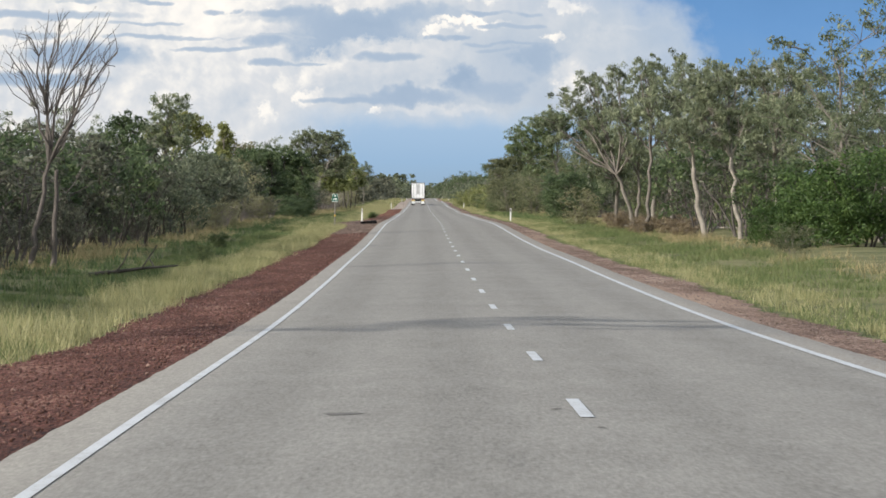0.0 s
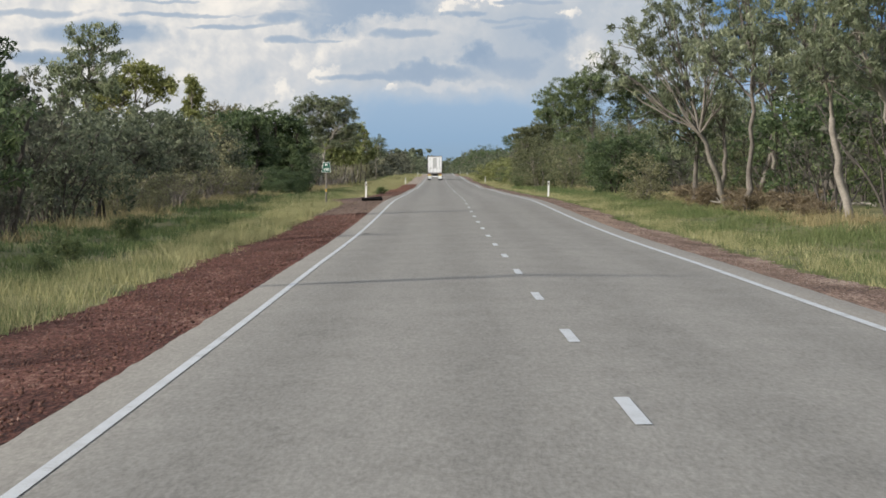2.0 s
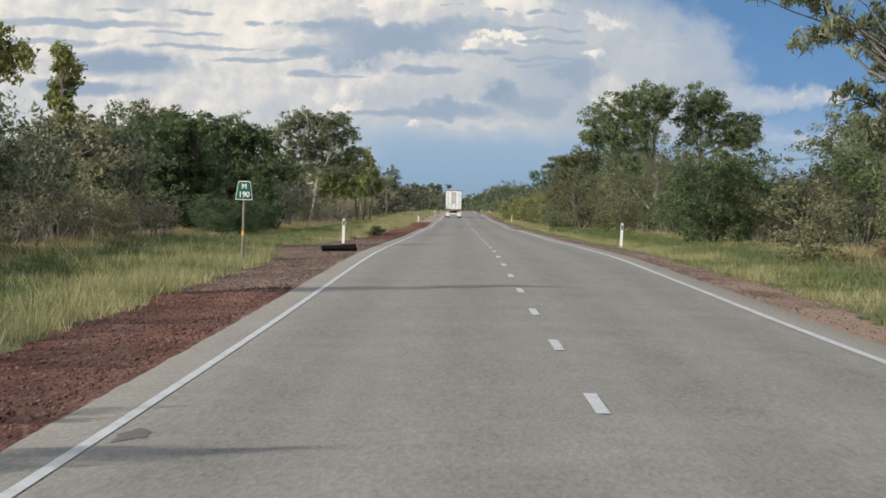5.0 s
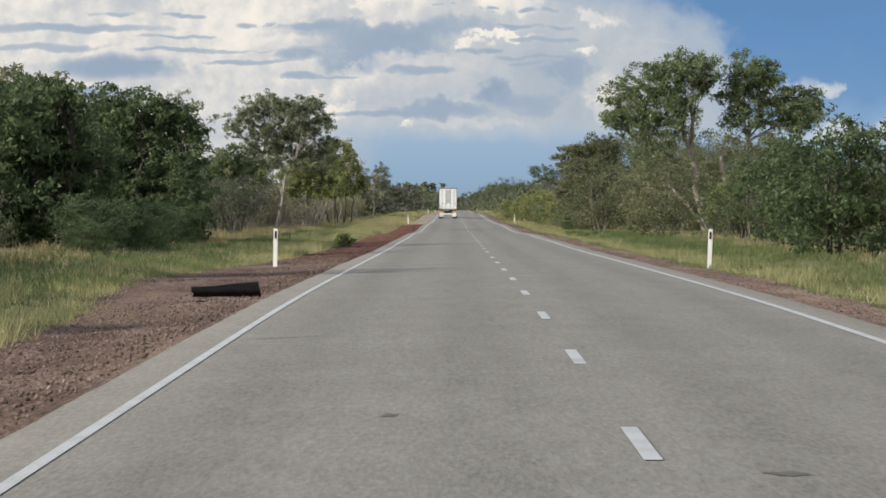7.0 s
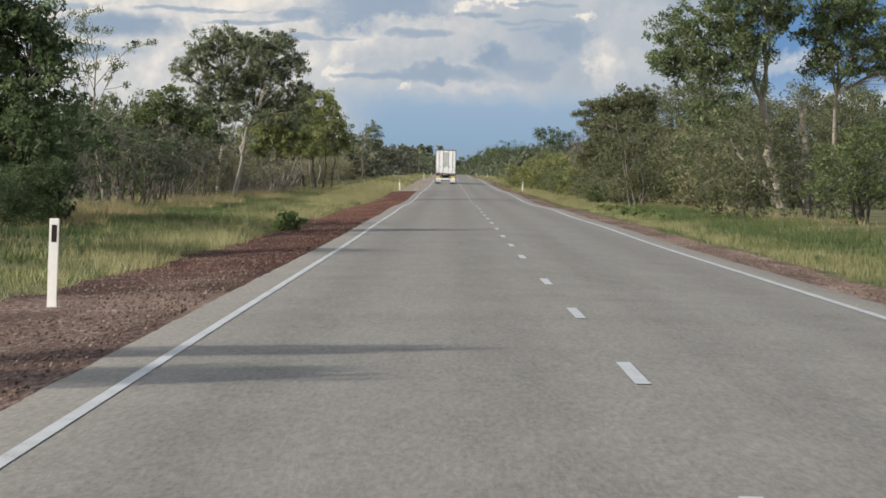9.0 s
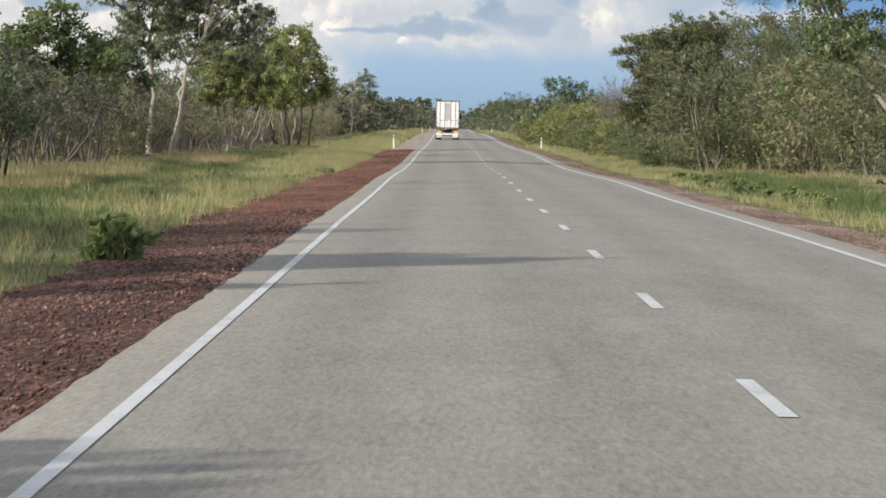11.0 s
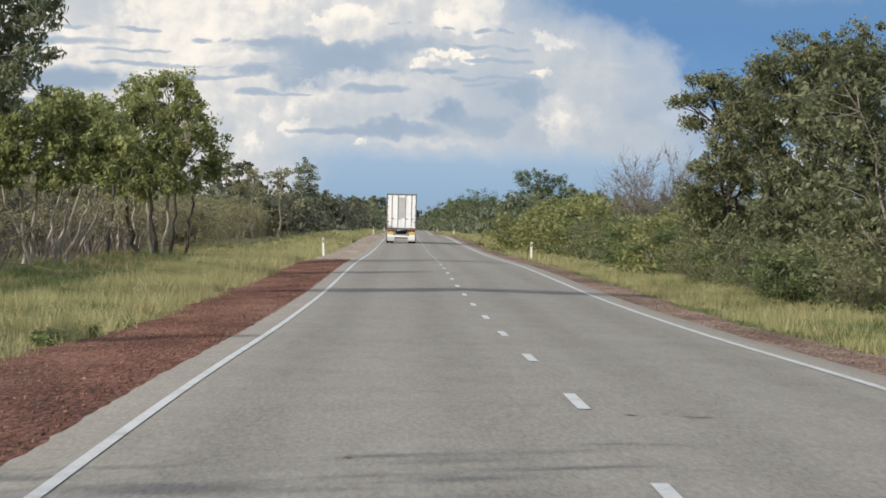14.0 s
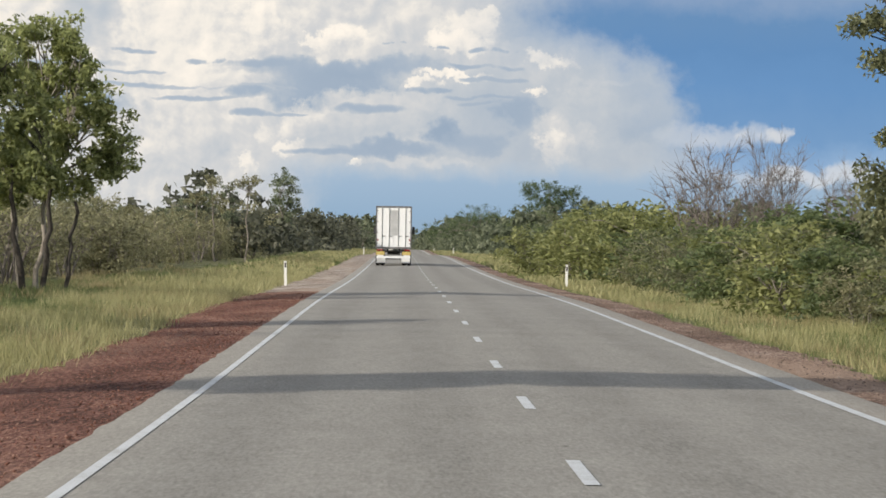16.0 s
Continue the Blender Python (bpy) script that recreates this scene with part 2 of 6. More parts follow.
    g.put(bg.inputs[0], g.mix(view, rest, col))
    g.put(bg.inputs[1], 1.0)
    out = g.node("ShaderNodeOutputWorld")
    g.links.new(bg.outputs[0], out.inputs[0])


build_sky()
sun = new("sun", bpy.data.lights.new("sun", "SUN"))
sun.data.energy, sun.data.angle, sun.data.color = 4.0, radians(0.9), (1.0, 0.92, 0.80)
sun.matrix_world = look(SUN_FROM * 100, (0, 0, 0))

# ---------------- terrain shape ----------------
KNOTS_Z = [0.29, -0.0, -0.29, -0.58, -0.72, -0.79, -0.88, -0.89, -0.84, -0.81, -0.9, -1.02, -1.14, -1.21, -1.32, -1.38, -1.56, -1.65, -1.63, -1.62, -1.69, -1.78, -1.82, -1.83, -1.82, -1.79, -1.75, -1.71, -1.69, -1.69, -1.71, -1.78, -1.88, -1.99, -2.1, -2.22, -2.33]


def road_z(y):
    """Height of the road's crown along its length."""
    s = np.clip((np.asarray(y, float) + 30) / 30, 0, len(KNOTS_Z) - 1.001)
    i = s.astype(int)
    f = s - i
    k = np.array([KNOTS_Z[0]] + KNOTS_Z + [KNOTS_Z[-1]])
    a, b, c, d = k[i], k[i + 1], k[i + 2], k[i + 3]
    z = b + 0.5 * f * (c - a + f * (2 * a - 5 * b + 4 * c - d + f * (3 * (b - c) + d - a)))
    far = np.maximum(np.asarray(y, float) - 1050, 0)
    return z + 0.0004 * np.minimum(far, 250) - 0.004 * np.maximum(far - 250, 0) - 0.0097 * np.minimum(np.asarray(y, float) + 30, 0)


def ground_z(x, y):
    x, y = np.asarray(x, float), np.asarray(y, float)
    a = np.abs(x)
    drop = -0.02 * np.minimum(a, 4) - 0.10 * np.clip((a - 4) / 2.0, 0, 1) + 0.30 * np.clip((a - 7) / 8, 0, 1)
    bumps = 0.05 * np.sin(x * 1.3 + y * 0.31) * np.sin(y * 0.53 - x * 0.4) * np.clip((a - 4.6) / 3, 0, 1)
    return road_z(y) + drop + bumps


# ---------------- materials ----------------
def material(name, rough=0.8, metal=0.0, spec=0.5):
    m = bpy.data.materials.new(name)
    m.use_nodes = True
    g = Graph(m.node_tree)
    b = m.node_tree.nodes["Principled BSDF"]
    b.inputs["Roughness"].default_value = rough
    b.inputs["Metallic"].default_value = metal
    b.inputs["Specular IOR Level"].default_value = spec
    return m, g, b


def bump(g, b, height, strength, distance):
    n = g.node("ShaderNodeBump")
    g.put(n.inputs["Strength"], strength)
    g.put(n.inputs["Distance"], distance)
    g.put(n.inputs["Height"], height)
    g.links.new(n.outputs[0], b.inputs["Normal"])


def position(g):
    return g.node("ShaderNodeNewGeometry").outputs["Position"]


def stretched(g, sx, sy, sz=1.0):
    n = g.node("ShaderNodeVectorMath", operation="MULTIPLY")
    g.links.new(position(g), n.inputs[0])
    n.inputs[1].default_value = (sx, sy, sz)
    return n.outputs[0]


def simple(name, dark, light, scale, rough=0.7, metal=0.0, strength=0.2, distance=0.01, fine=0.0):
    m, g, b = material(name, rough, metal)
    p = position(g)
    big = g.noise(p, scale, 3)
    small = g.noise(p, scale * 9, 4, 0.65)
    f = g.math("ADD", g.math("MULTIPLY", big, 0.55), g.math("MULTIPLY", small, 0.45))
    g.put(b.inputs["Base Color"], g.ramp(f, [(0.32, dark), (0.68, light)]))
    bump(g, b, small, strength, distance)
    return m


def road_material():
    m, g, b = material("worn_bitumen_seal", 0.85, 0, 0.3)
    p = position(g)
    grit = g.math("ADD", g.math("MULTIPLY", g.noise(stretched(g, 1.0, 0.11), 30, 4, 0.75), 0.62), g.math("MULTIPLY", g.noise(p, 19, 6, 0.8), 0.38))
    patch = g.noise(p, 0.35, 4, 0.6)
    streak = g.noise(stretched(g, 1.6, 0.03), 1.0, 3, 0.6)
    x = g.node("ShaderNodeSeparateXYZ")
    g.links.new(p, x.inputs[0])
    # wheel paths, a little darker and smoother
    lane = g.math("ABSOLUTE", x.outputs[0])
    wheel = g.math("MULTIPLY", g.step(g.math("ABSOLUTE", g.math("SUBTRACT", g.math("ABSOLUTE", g.math("SUBTRACT", lane, 1.75)), 0.85)), 0.6, 0.1), 0.10)
    coarse = g.noise(stretched(g, 1.0, 0.12), 4.0, 3, 0.6)
    f = g.math("ADD", g.math("MULTIPLY", grit, 0.95), g.math("ADD", g.math("MULTIPLY", patch, 0.14), g.math("MULTIPLY", coarse, 0.16)))
    f = g.math("ADD", g.math("SUBTRACT", f, 0.18), g.math("MULTIPLY", streak, 0.06))
    f = g.math("SUBTRACT", f, g.math("MULTIPLY", wheel, 0.5))
    col = g.ramp(f, [(0.30, (0.157, 0.150, 0.136)), (0.5, (0.264, 0.254, 0.231)), (0.70, (0.373, 0.362, 0.332))])
    # pale sealed margins, barest on the eastern side
    rim = g.math("ADD", g.math("MULTIPLY", g.step(lane, 2.9, 3.7), 0.07), g.math("MULTIPLY", g.step(x.outputs[0], 3.42, 3.56), 0.6))
    col = g.mix(rim, col, g.ramp(grit, [(0.3, (0.24, 0.215, 0.18)), (0.7, (0.56, 0.51, 0.44))]))
    stain = g.step(g.noise(stretched(g, 0.5, 0.12), 1.0, 5, 0.7), 0.68, 0.80)
    col = g.mix(g.math("MULTIPLY", stain, 0.45), col, (0.08, 0.077, 0.072, 1))
    g.put(b.inputs["Base Color"], col)
    bump(g, b, grit, 0.5, 0.012)
    return m


def paint_material():
    m, g, b = material("white_road_paint", 0.6)
    p = position(g)
    wear = g.noise(p, 30, 5, 0.75)
    patch = g.noise(p, 1.1, 3)
    f = g.math("ADD", g.math("MULTIPLY", wear, 0.6), g.math("MULTIPLY", patch, 0.4))
    g.put(b.inputs["Base Color"], g.ramp(f, [(0.36, (0.33, 0.335, 0.325)), (0.50, (0.53, 0.555, 0.575)), (1, (0.64, 0.67, 0.70))]))
    bump(g, b, wear, 0.3, 0.006)
    return m


def gravel_material(name, stops, much):
    m, g, b = material(name, 0.95, 0, 0.2)
    p = position(g)
    v = g.node("ShaderNodeTexVoronoi")
    g.put(v.inputs["Vector"], p)
    g.put(v.inputs["Scale"], 22)
    stones = g.math("ADD", g.math("MULTIPLY", g.noise(stretched(g, 1.0, 0.12), 22, 3, 0.75), 0.74), g.math("MULTIPLY", g.noise(p, 13, 6, 0.8), 0.26))
    patch = g.noise(stretched(g, 0.7, 0.16), 1.0, 4, 0.6)
    pale = g.noise(stretched(g, 0.35, 0.035), 1.0, 3, 0.5)
    f = g.math("ADD", g.math("MULTIPLY", stones, 0.7), g.math("MULTIPLY", patch, 0.3))
    f = g.math("ADD", g.math("MULTIPLY", g.math("SUBTRACT", f, 0.5), 2.2), 0.5)
    col = g.ramp(f, stops)
    col = g.mix(g.math("MULTIPLY", g.step(pale, 0.52, 0.70), much), col, (0.40, 0.29, 0.22, 1))
    g.put(b.inputs["Base Color"], col)
    bump(g, b, g.math("ADD", stones, v.outputs["Distance"]), 0.9, 0.04)
    return m


def soil_material():
    m, g, b = material("litter_and_grass_soil", 0.95, 0, 0.2)
    p = position(g)
    small = g.noise(p, 9, 5, 0.7)
    big = g.noise(p, 0.25, 4, 0.6)
    f = g.math("ADD", g.math("MULTIPLY", small, 0.5), g.math("MULTIPLY", big, 0.5))
    col = g.ramp(f, [(0.34, (0.075, 0.090, 0.038)), (0.5, (0.15, 0.155, 0.070)), (0.66, (0.29, 0.25, 0.135))])
    g.put(b.inputs["Base Color"], col)
    bump(g, b, small, 0.6, 0.06)
    return m


def leaf_material(name, dark, mid, light, through=0.35, rough=0.55, patch=None):
    m, g, b = material(name, rough, 0, 0.35)
    r = g.node("ShaderNodeNewGeometry").outputs["Random Per Island"]
    o = g.node("ShaderNodeObjectInfo").outputs["Random"]
    # each leaf differs a little, and patches of the foliage differ more at random
    spray = g.noise(position(g), 1.1, 3, 0.6)
    f = g.math("ADD", g.math("MULTIPLY", r, 0.5), g.math("MULTIPLY", o, 0.12))
    f = g.math("ADD", f, g.math("MULTIPLY_ADD", g.math("SUBTRACT", spray, 0.5), 1.5, 0.17))
    col = g.ramp(f, [(0.0, dark), (0.55, mid), (1.0, light)])
    g.put(b.inputs["Base Color"], col)
    if patch:
        field = g.noise(stretched(g, 0.55, 0.10), 1.0, 4, 0.65)
        col = g.mix(g.step(field, 0.44, 0.60), col, g.ramp(f, [(0.0, patch[0]), (0.55, patch[1]), (1.0, patch[2])]))
    t = g.node("ShaderNodeBsdfTranslucent")
    g.links.new(col, t.inputs[0])
    s = g.node("ShaderNodeMixShader")
    s.inputs[0].default_value = through
    g.links.new(b.outputs[0], s.inputs[1])
    g.links.new(t.outputs[0], s.inputs[2])
    g.links.new(s.outputs[0], m.node_tree.nodes["Material Output"].inputs[0])
    return m


ROAD = road_material()
PAINT = paint_material()
GRAVEL = gravel_material("red_gravel", [(0.28, (0.014, 0.009, 0.0075)), (0.46, (0.084, 0.042, 0.034)), (0.58, (0.145, 0.077, 0.061)), (0.78, (0.34, 0.25, 0.205))], 0.12)
PALE_GRAVEL = gravel_material("pale_gravel", [(0.28, (0.055, 0.038, 0.030)), (0.46, (0.185, 0.120, 0.092)), (0.57, (0.300, 0.208, 0.164)), (0.72, (0.46, 0.375, 0.31))], 0.6)
BROWN_GRAVEL = gravel_material("brown_gravel", [(0.26, (0.030, 0.022, 0.018)), (0.46, (0.138, 0.086, 0.068)), (0.58, (0.212, 0.142, 0.115)), (0.80, (0.42, 0.34, 0.29))], 0.35)
RED_GRAVEL = gravel_material("rust_red_gravel", [(0.26, (0.021, 0.010, 0.008)), (0.46, (0.098, 0.039, 0.029)), (0.58, (0.160, 0.068, 0.051)), (0.80, (0.34, 0.21, 0.16))], 0.2)
CHALK_GRAVEL = gravel_material("whitish_gravel", [(0.28, (0.10, 0.075, 0.062)), (0.46, (0.30, 0.245, 0.205)), (0.57, (0.44, 0.375, 0.32)), (0.72, (0.60, 0.54, 0.47))], 0.5)
FINE_GRAVEL = gravel_material("fine_red_gravel", [(0.26, (0.040, 0.018, 0.013)), (0.46, (0.145, 0.067, 0.049)), (0.58, (0.215, 0.104, 0.077)), (0.80, (0.42, 0.26, 0.19))], 0.2)
SOIL = soil_material()
WHITE_BARK = simple("pale_gum_bark", (0.16, 0.145, 0.125), (0.44, 0.405, 0.36), 1.6, 0.85, 0, 0.5, 0.03)
PALE_LIMB = simple("pale_limb_bark", (0.15, 0.13, 0.11), (0.38, 0.345, 0.30), 1.6, 0.85, 0, 0.5, 0.03)
# darker gum bark: the shade on the limbs is put into its colour
SHADED_BARK = simple("shaded_gum_bark", (0.075, 0.066, 0.058), (0.225, 0.20, 0.175), 2.0, 0.9, 0, 0.7, 0.04)
GREY_BARK = simple("grey_rough_bark", (0.105, 0.094, 0.082), (0.30, 0.27, 0.235), 2.2, 0.95, 0, 0.8, 0.05)
DARK_BARK = simple("dark_rough_bark", (0.03, 0.026, 0.023), (0.10, 0.088, 0.075), 2.5, 0.95, 0, 0.8, 0.05)
DEAD_DARK = simple("dark_dead_wood", (0.055, 0.048, 0.044), (0.15, 0.132, 0.12), 2.0, 0.95, 0, 0.6, 0.03)
DEAD_WOOD = simple("weathered_dead_wood", (0.115, 0.098, 0.090), (0.28, 0.245, 0.225), 2.0, 0.95, 0, 0.6, 0.03)
LEAF_GUM = leaf_material("gum_leaf", (0.056, 0.074, 0.042), (0.194, 0.232, 0.136), (0.47, 0.50, 0.325), 0.5, 0.42)
LEAF_PALE = leaf_material("pale_scrub_leaf", (0.085, 0.088, 0.048), (0.265, 0.258, 0.146), (0.50, 0.475, 0.29), 0.45)
LEAF_GREEN = leaf_material("green_leaf", (0.042, 0.064, 0.026), (0.145, 0.186, 0.080), (0.32, 0.36, 0.165), 0.45)
LEAF_BLOOD = leaf_material("bloodwood_leaf", (0.052, 0.078, 0.038), (0.185, 0.235, 0.120), (0.42, 0.48, 0.26), 0.5, 0.42)
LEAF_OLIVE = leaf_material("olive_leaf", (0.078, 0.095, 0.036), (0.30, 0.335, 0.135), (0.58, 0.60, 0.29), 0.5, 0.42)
LEAF_DARK = leaf_material("dark_wattle_leaf", (0.030, 0.050, 0.025), (0.102, 0.146, 0.068), (0.26, 0.32, 0.15), 0.45)
LEAF_SCRUB = leaf_material("grey_scrub_leaf", (0.036, 0.040, 0.029), (0.112, 0.119, 0.084), (0.26, 0.26, 0.19), 0.4)
# the scrub's own leaf tone; on the far trees it stands in for haze
LEAF_BLUE_AND_HAZE = leaf_material("blue_grey_leaf_and_haze", (0.050, 0.063, 0.042), (0.160, 0.186, 0.118), (0.36, 0.39, 0.26), 0.48)
LEAF_SILVER = leaf_material("silvery_gum_leaf", (0.072, 0.088, 0.052), (0.245, 0.280, 0.175), (0.55, 0.58, 0.40), 0.5, 0.42)
LEAF_ACACIA = leaf_material("acacia_leaf", (0.046, 0.056, 0.028), (0.168, 0.184, 0.098), (0.37, 0.38, 0.22), 0.45)
LEAF_FRESH = leaf_material("fresh_green_leaf", (0.022, 0.046, 0.014), (0.074, 0.130, 0.036), (0.18, 0.26, 0.08), 0.4)
LEAF_WEED = leaf_material("weed_leaf", (0.085, 0.125, 0.042), (0.225, 0.290, 0.108), (0.42, 0.48, 0.22), 0.45)
LEAF_BUSH = leaf_material("yellow_bush_leaf", (0.078, 0.096, 0.033), (0.235, 0.255, 0.098), (0.42, 0.43, 0.19), 0.45)
LEAF_YELLOW = leaf_material("yellow_green_leaf", (0.100, 0.118, 0.038), (0.300, 0.315, 0.118), (0.52, 0.52, 0.225), 0.45)
GRASS = leaf_material("roadside_grass", (0.062, 0.093, 0.032), (0.147, 0.191, 0.071), (0.266, 0.302, 0.133), 0.4, 0.7, ((0.131, 0.137, 0.060), (0.272, 0.268, 0.127), (0.444, 0.413, 0.222)))
STRAW = leaf_material("seeding_grass", (0.232, 0.227, 0.106), (0.423, 0.403, 0.206), (0.625, 0.575, 0.353), 0.4, 0.7, ((0.181, 0.192, 0.081), (0.353, 0.353, 0.157), (0.534, 0.504, 0.272)))
DEEP_GRASS = leaf_material("deep_green_grass", (0.046, 0.074, 0.028), (0.118, 0.170, 0.066), (0.23, 0.29, 0.12), 0.4, 0.7)
LEAF_BROWN = leaf_material("withered_leaf", (0.11, 0.085, 0.052), (0.25, 0.195, 0.125), (0.40, 0.33, 0.22))
DRY_GRASS = leaf_material("dry_straw_grass", (0.20, 0.165, 0.085), (0.39, 0.33, 0.175), (0.56, 0.48, 0.29), 0.4, 0.7)
POST_WHITE = simple("post_plastic", (0.70, 0.70, 0.68), (0.84, 0.84, 0.82), 1.5, 0.5)


# ---------------- mesh helpers ----------------
def mesh_of(name, verts, faces, mat, smooth=False):
    me = bpy.data.meshes.new(name)
    me.from_pydata([tuple(v) for v in verts], [], [tuple(int(i) for i in f) for f in faces])
    me.materials.append(mat)
    if smooth:
        me.polygons.foreach_set("use_smooth", [True] * len(me.polygons))
    me.update()
    return me


def loose_mesh(name, corners, mat):
    """A mesh of loose faces from an array of faces x corners x 3."""
    n, q = corners.shape[:2]
    me = bpy.data.meshes.new(name)
    me.vertices.add(q * n)
    me.vertices.foreach_set("co", np.ascontiguousarray(corners, dtype=np.float32).ravel())
    me.loops.add(q * n)
    me.loops.foreach_set("vertex_index", np.arange(q * n, dtype=np.int32))
    me.polygons.add(n)
    me.polygons.foreach_set("loop_start", np.arange(0, q * n, q, dtype=np.int32))
    me.materials.append(mat)
    me.update(calc_edges=True)
    return me


def part(name, bm, mat, parent, label=""):
    """Links a bmesh as one mesh under a thing."""
    me = bpy.data.meshes.new(name)
    bm.to_mesh(me)
    bm.free()
    me.materials.append(mat)
    ob = new(name, me)
    ob.parent = parent
    return tagged(ob, label)


def under(name, me, parent, label=""):
    ob = new(name, me)
    ob.parent = parent
    return tagged(ob, label)


def box_bm(x0, x1, y0, y1, z0, z1, bevel=0.0):
    bm = bmesh.new()
    bmesh.ops.create_cube(bm, size=1.0, matrix=Matrix.Translation(((x0 + x1) / 2, (y0 + y1) / 2, (z0 + z1) / 2)) @ Matrix.Diagonal((x1 - x0, y1 - y0, z1 - z0, 1)))
    if bevel:
        bmesh.ops.bevel(bm, geom=bm.edges[:], offset=bevel, segments=2, affect="EDGES")
    return bm


def cyl_bm(r, depth, m, seg=20, r2=None):
    bm = bmesh.new()
    bmesh.ops.create_cone(bm, cap_ends=True, segments=seg, radius1=r, radius2=r if r2 is None else r2, depth=depth, matrix=m)
    return bm


# ---------------- ground, road ----------------
def strip_mesh(name, xs_of, ys, z_of, mat):
    """A ribbon along y; xs_of(y array) gives the columns."""
    cols = xs_of(ys)
    verts, faces, k = [], [], len(cols)
    for j, y in enumerate(ys):
        for c in cols:
            verts.append((c[j], y, z_of(c[j], y)))
    for j in range(len(ys) - 1):
        for i in range(k - 1):
            a = j * k + i
            faces.append((a, a + 1, a + k + 1, a + k))
    return mesh_of(name, verts, faces, mat, True)


def build_ground():
    ys = np.concatenate([np.arange(-200, -30, 30), np.arange(-30, 700, 3.0), np.arange(700, 1500, 12.0), np.geomspace(1500, 4900, 30)])
    half = np.concatenate([np.arange(0, 16, 1.0), np.geomspace(16, 3000, 24)])
    xs = np.concatenate([-half[:0:-1], half])
    X, Y = np.meshgrid(xs, ys)
    Z = ground_z(X, Y) - 0.06 * (np.abs(X) < 5.5)
    v = np.stack([X, Y, Z], -1).reshape(-1, 3)
    k = len(xs)
    f = [(j * k + i, j * k + i + 1, (j + 1) * k + i + 1, (j + 1) * k + i) for j in range(len(ys) - 1) for i in range(k - 1)]
    ob = new("ground", mesh_of("ground", v, f, SOIL, True))
    tagged(ob, "brown and green earth with leaf litter beside the highway", "ground", kind="structure")


def wander(y, seed, amp):
    return amp * (np.sin(y * 0.37 + seed) * 0.4 + np.sin(y * 0.11 + 2 * seed) * 0.6 + 0.35 * np.sin(y * 1.9 + seed * 3))


def west_edge(y):
    """Where the western gravel ends and the grass begins; bare and wider round y = 268."""
    return -6.05 + wander(y, 1, 0.22) - 1.5 * np.exp(-((y - 268) / 20) ** 2)


def road_surface(x, y):
    return float(road_z(y)) - 0.02 * abs(x)


def build_road():
    ys = np.concatenate([np.arange(-60, 520, 0.7), np.arange(520, 700, 2.0), np.arange(700, 1300, 10.0), np.arange(1300, 2001, 50.0)])
    edge = lambda y, s: 3.98 + 0.008 * np.sin(y * 1.7 + s) * np.sin(y * 0.6) + np.random.default_rng(int(s)).uniform(-0.012, 0.012, len(y))
    ragged = np.random.default_rng(7)
    worn = lambda y: np.interp(y, (60, 120, 190, 290, 345), (0.01, 0.045, 0.025, 0.03, 0.085)) + np.interp(y, (280, 345), (0.008, 0.022)) * ragged.uniform(-1, 1, len(y))
    cols = lambda y: [-edge(y, 0) - 0.12, -edge(y, 0) + worn(y), y * 0 - 3.2, y * 0, y * 0 + 3.2, edge(y, 2), edge(y, 2) + 0.12]
    z = lambda x, y: road_surface(x, y) - (0.07 if abs(x) > 4.03 else 0.0)
    road = new("road", strip_mesh("road", cols, ys, z, ROAD))
    tagged(road, "straight grey bitumen highway with worn white markings", "road", kind="structure")
    for side, name in ((-1, "edge_line"), (1, "edge_line")):
        w, off = (0.047, 3.465) if side < 0 else (0.062, 3.41)
        c = lambda y: [y * 0 + side * off - w, y * 0 + side * off + w]
        under(name, strip_mesh("edge_line", c, ys, lambda x, y: road_surface(x, y) + 0.006, PAINT), road, "worn white edge line")
    bm = bmesh.new()
    for a, b in ((0, 1), (1, 2), (2, 3)):
        vs = [bm.verts.new(p) for p in ((-0.054, a, 0.006), (0.054, a, 0.006), (0.054, b, 0.006), (-0.054, b, 0.006))]
        bm.faces.new(vs)
    bmesh.ops.remove_doubles(bm, verts=bm.verts[:], dist=0.001)
    dash = bpy.data.meshes.new("centre_dash")
    bm.to_mesh(dash)
    bm.free()
    dash.materials.append(PAINT)
    for k in range(-4, 105):
        y = 4.6 + 12 * k + (4.5 if k > 24 else 0)
        ob = under("centre_dash", dash, road)
        slope = float(road_z(y + 3) - road_z(y)) / 3
        ob.matrix_basis = Matrix.Translation((0, y, float(road_z(y)))) @ pose(0, 0, 0, math.degrees(math.atan(slope)))
    gl = lambda y: [west_edge(y), -5.3 + 0 * y, -4.6 + 0 * y, -3.86 + 0 * y]
    gr = lambda y: [3.86 + 0 * y, 4.5 + 0 * y, 5.1 + wander(y, 5, 0.30)]
    zz = lambda x, y: float(ground_z(x, y)) + (-0.012 if abs(x) < 4.2 else 0.014)
    first, brown, near, red, far = ys[ys <= 201], ys[(ys >= 200) & (ys <= 291)], ys[(ys >= 290) & (ys <= 372)], ys[(ys >= 371) & (ys <= 566)], ys[ys >= 565]
    tagged(new("shoulder_west_near", strip_mesh("shoulder", gl, first, zz, RED_GRAVEL)), "rust-red gravel shoulder along the bitumen", "shoulder", kind="structure")
    tagged(new("shoulder_west_brown", strip_mesh("shoulder", gl, brown, zz, BROWN_GRAVEL)), "grey-brown gravel shoulder along the bitumen", "shoulder", kind="structure")
    tagged(new("shoulder_west", strip_mesh("shoulder", gl, near, zz, GRAVEL)), "dark maroon gravel shoulder along the bitumen", "shoulder", kind="structure")
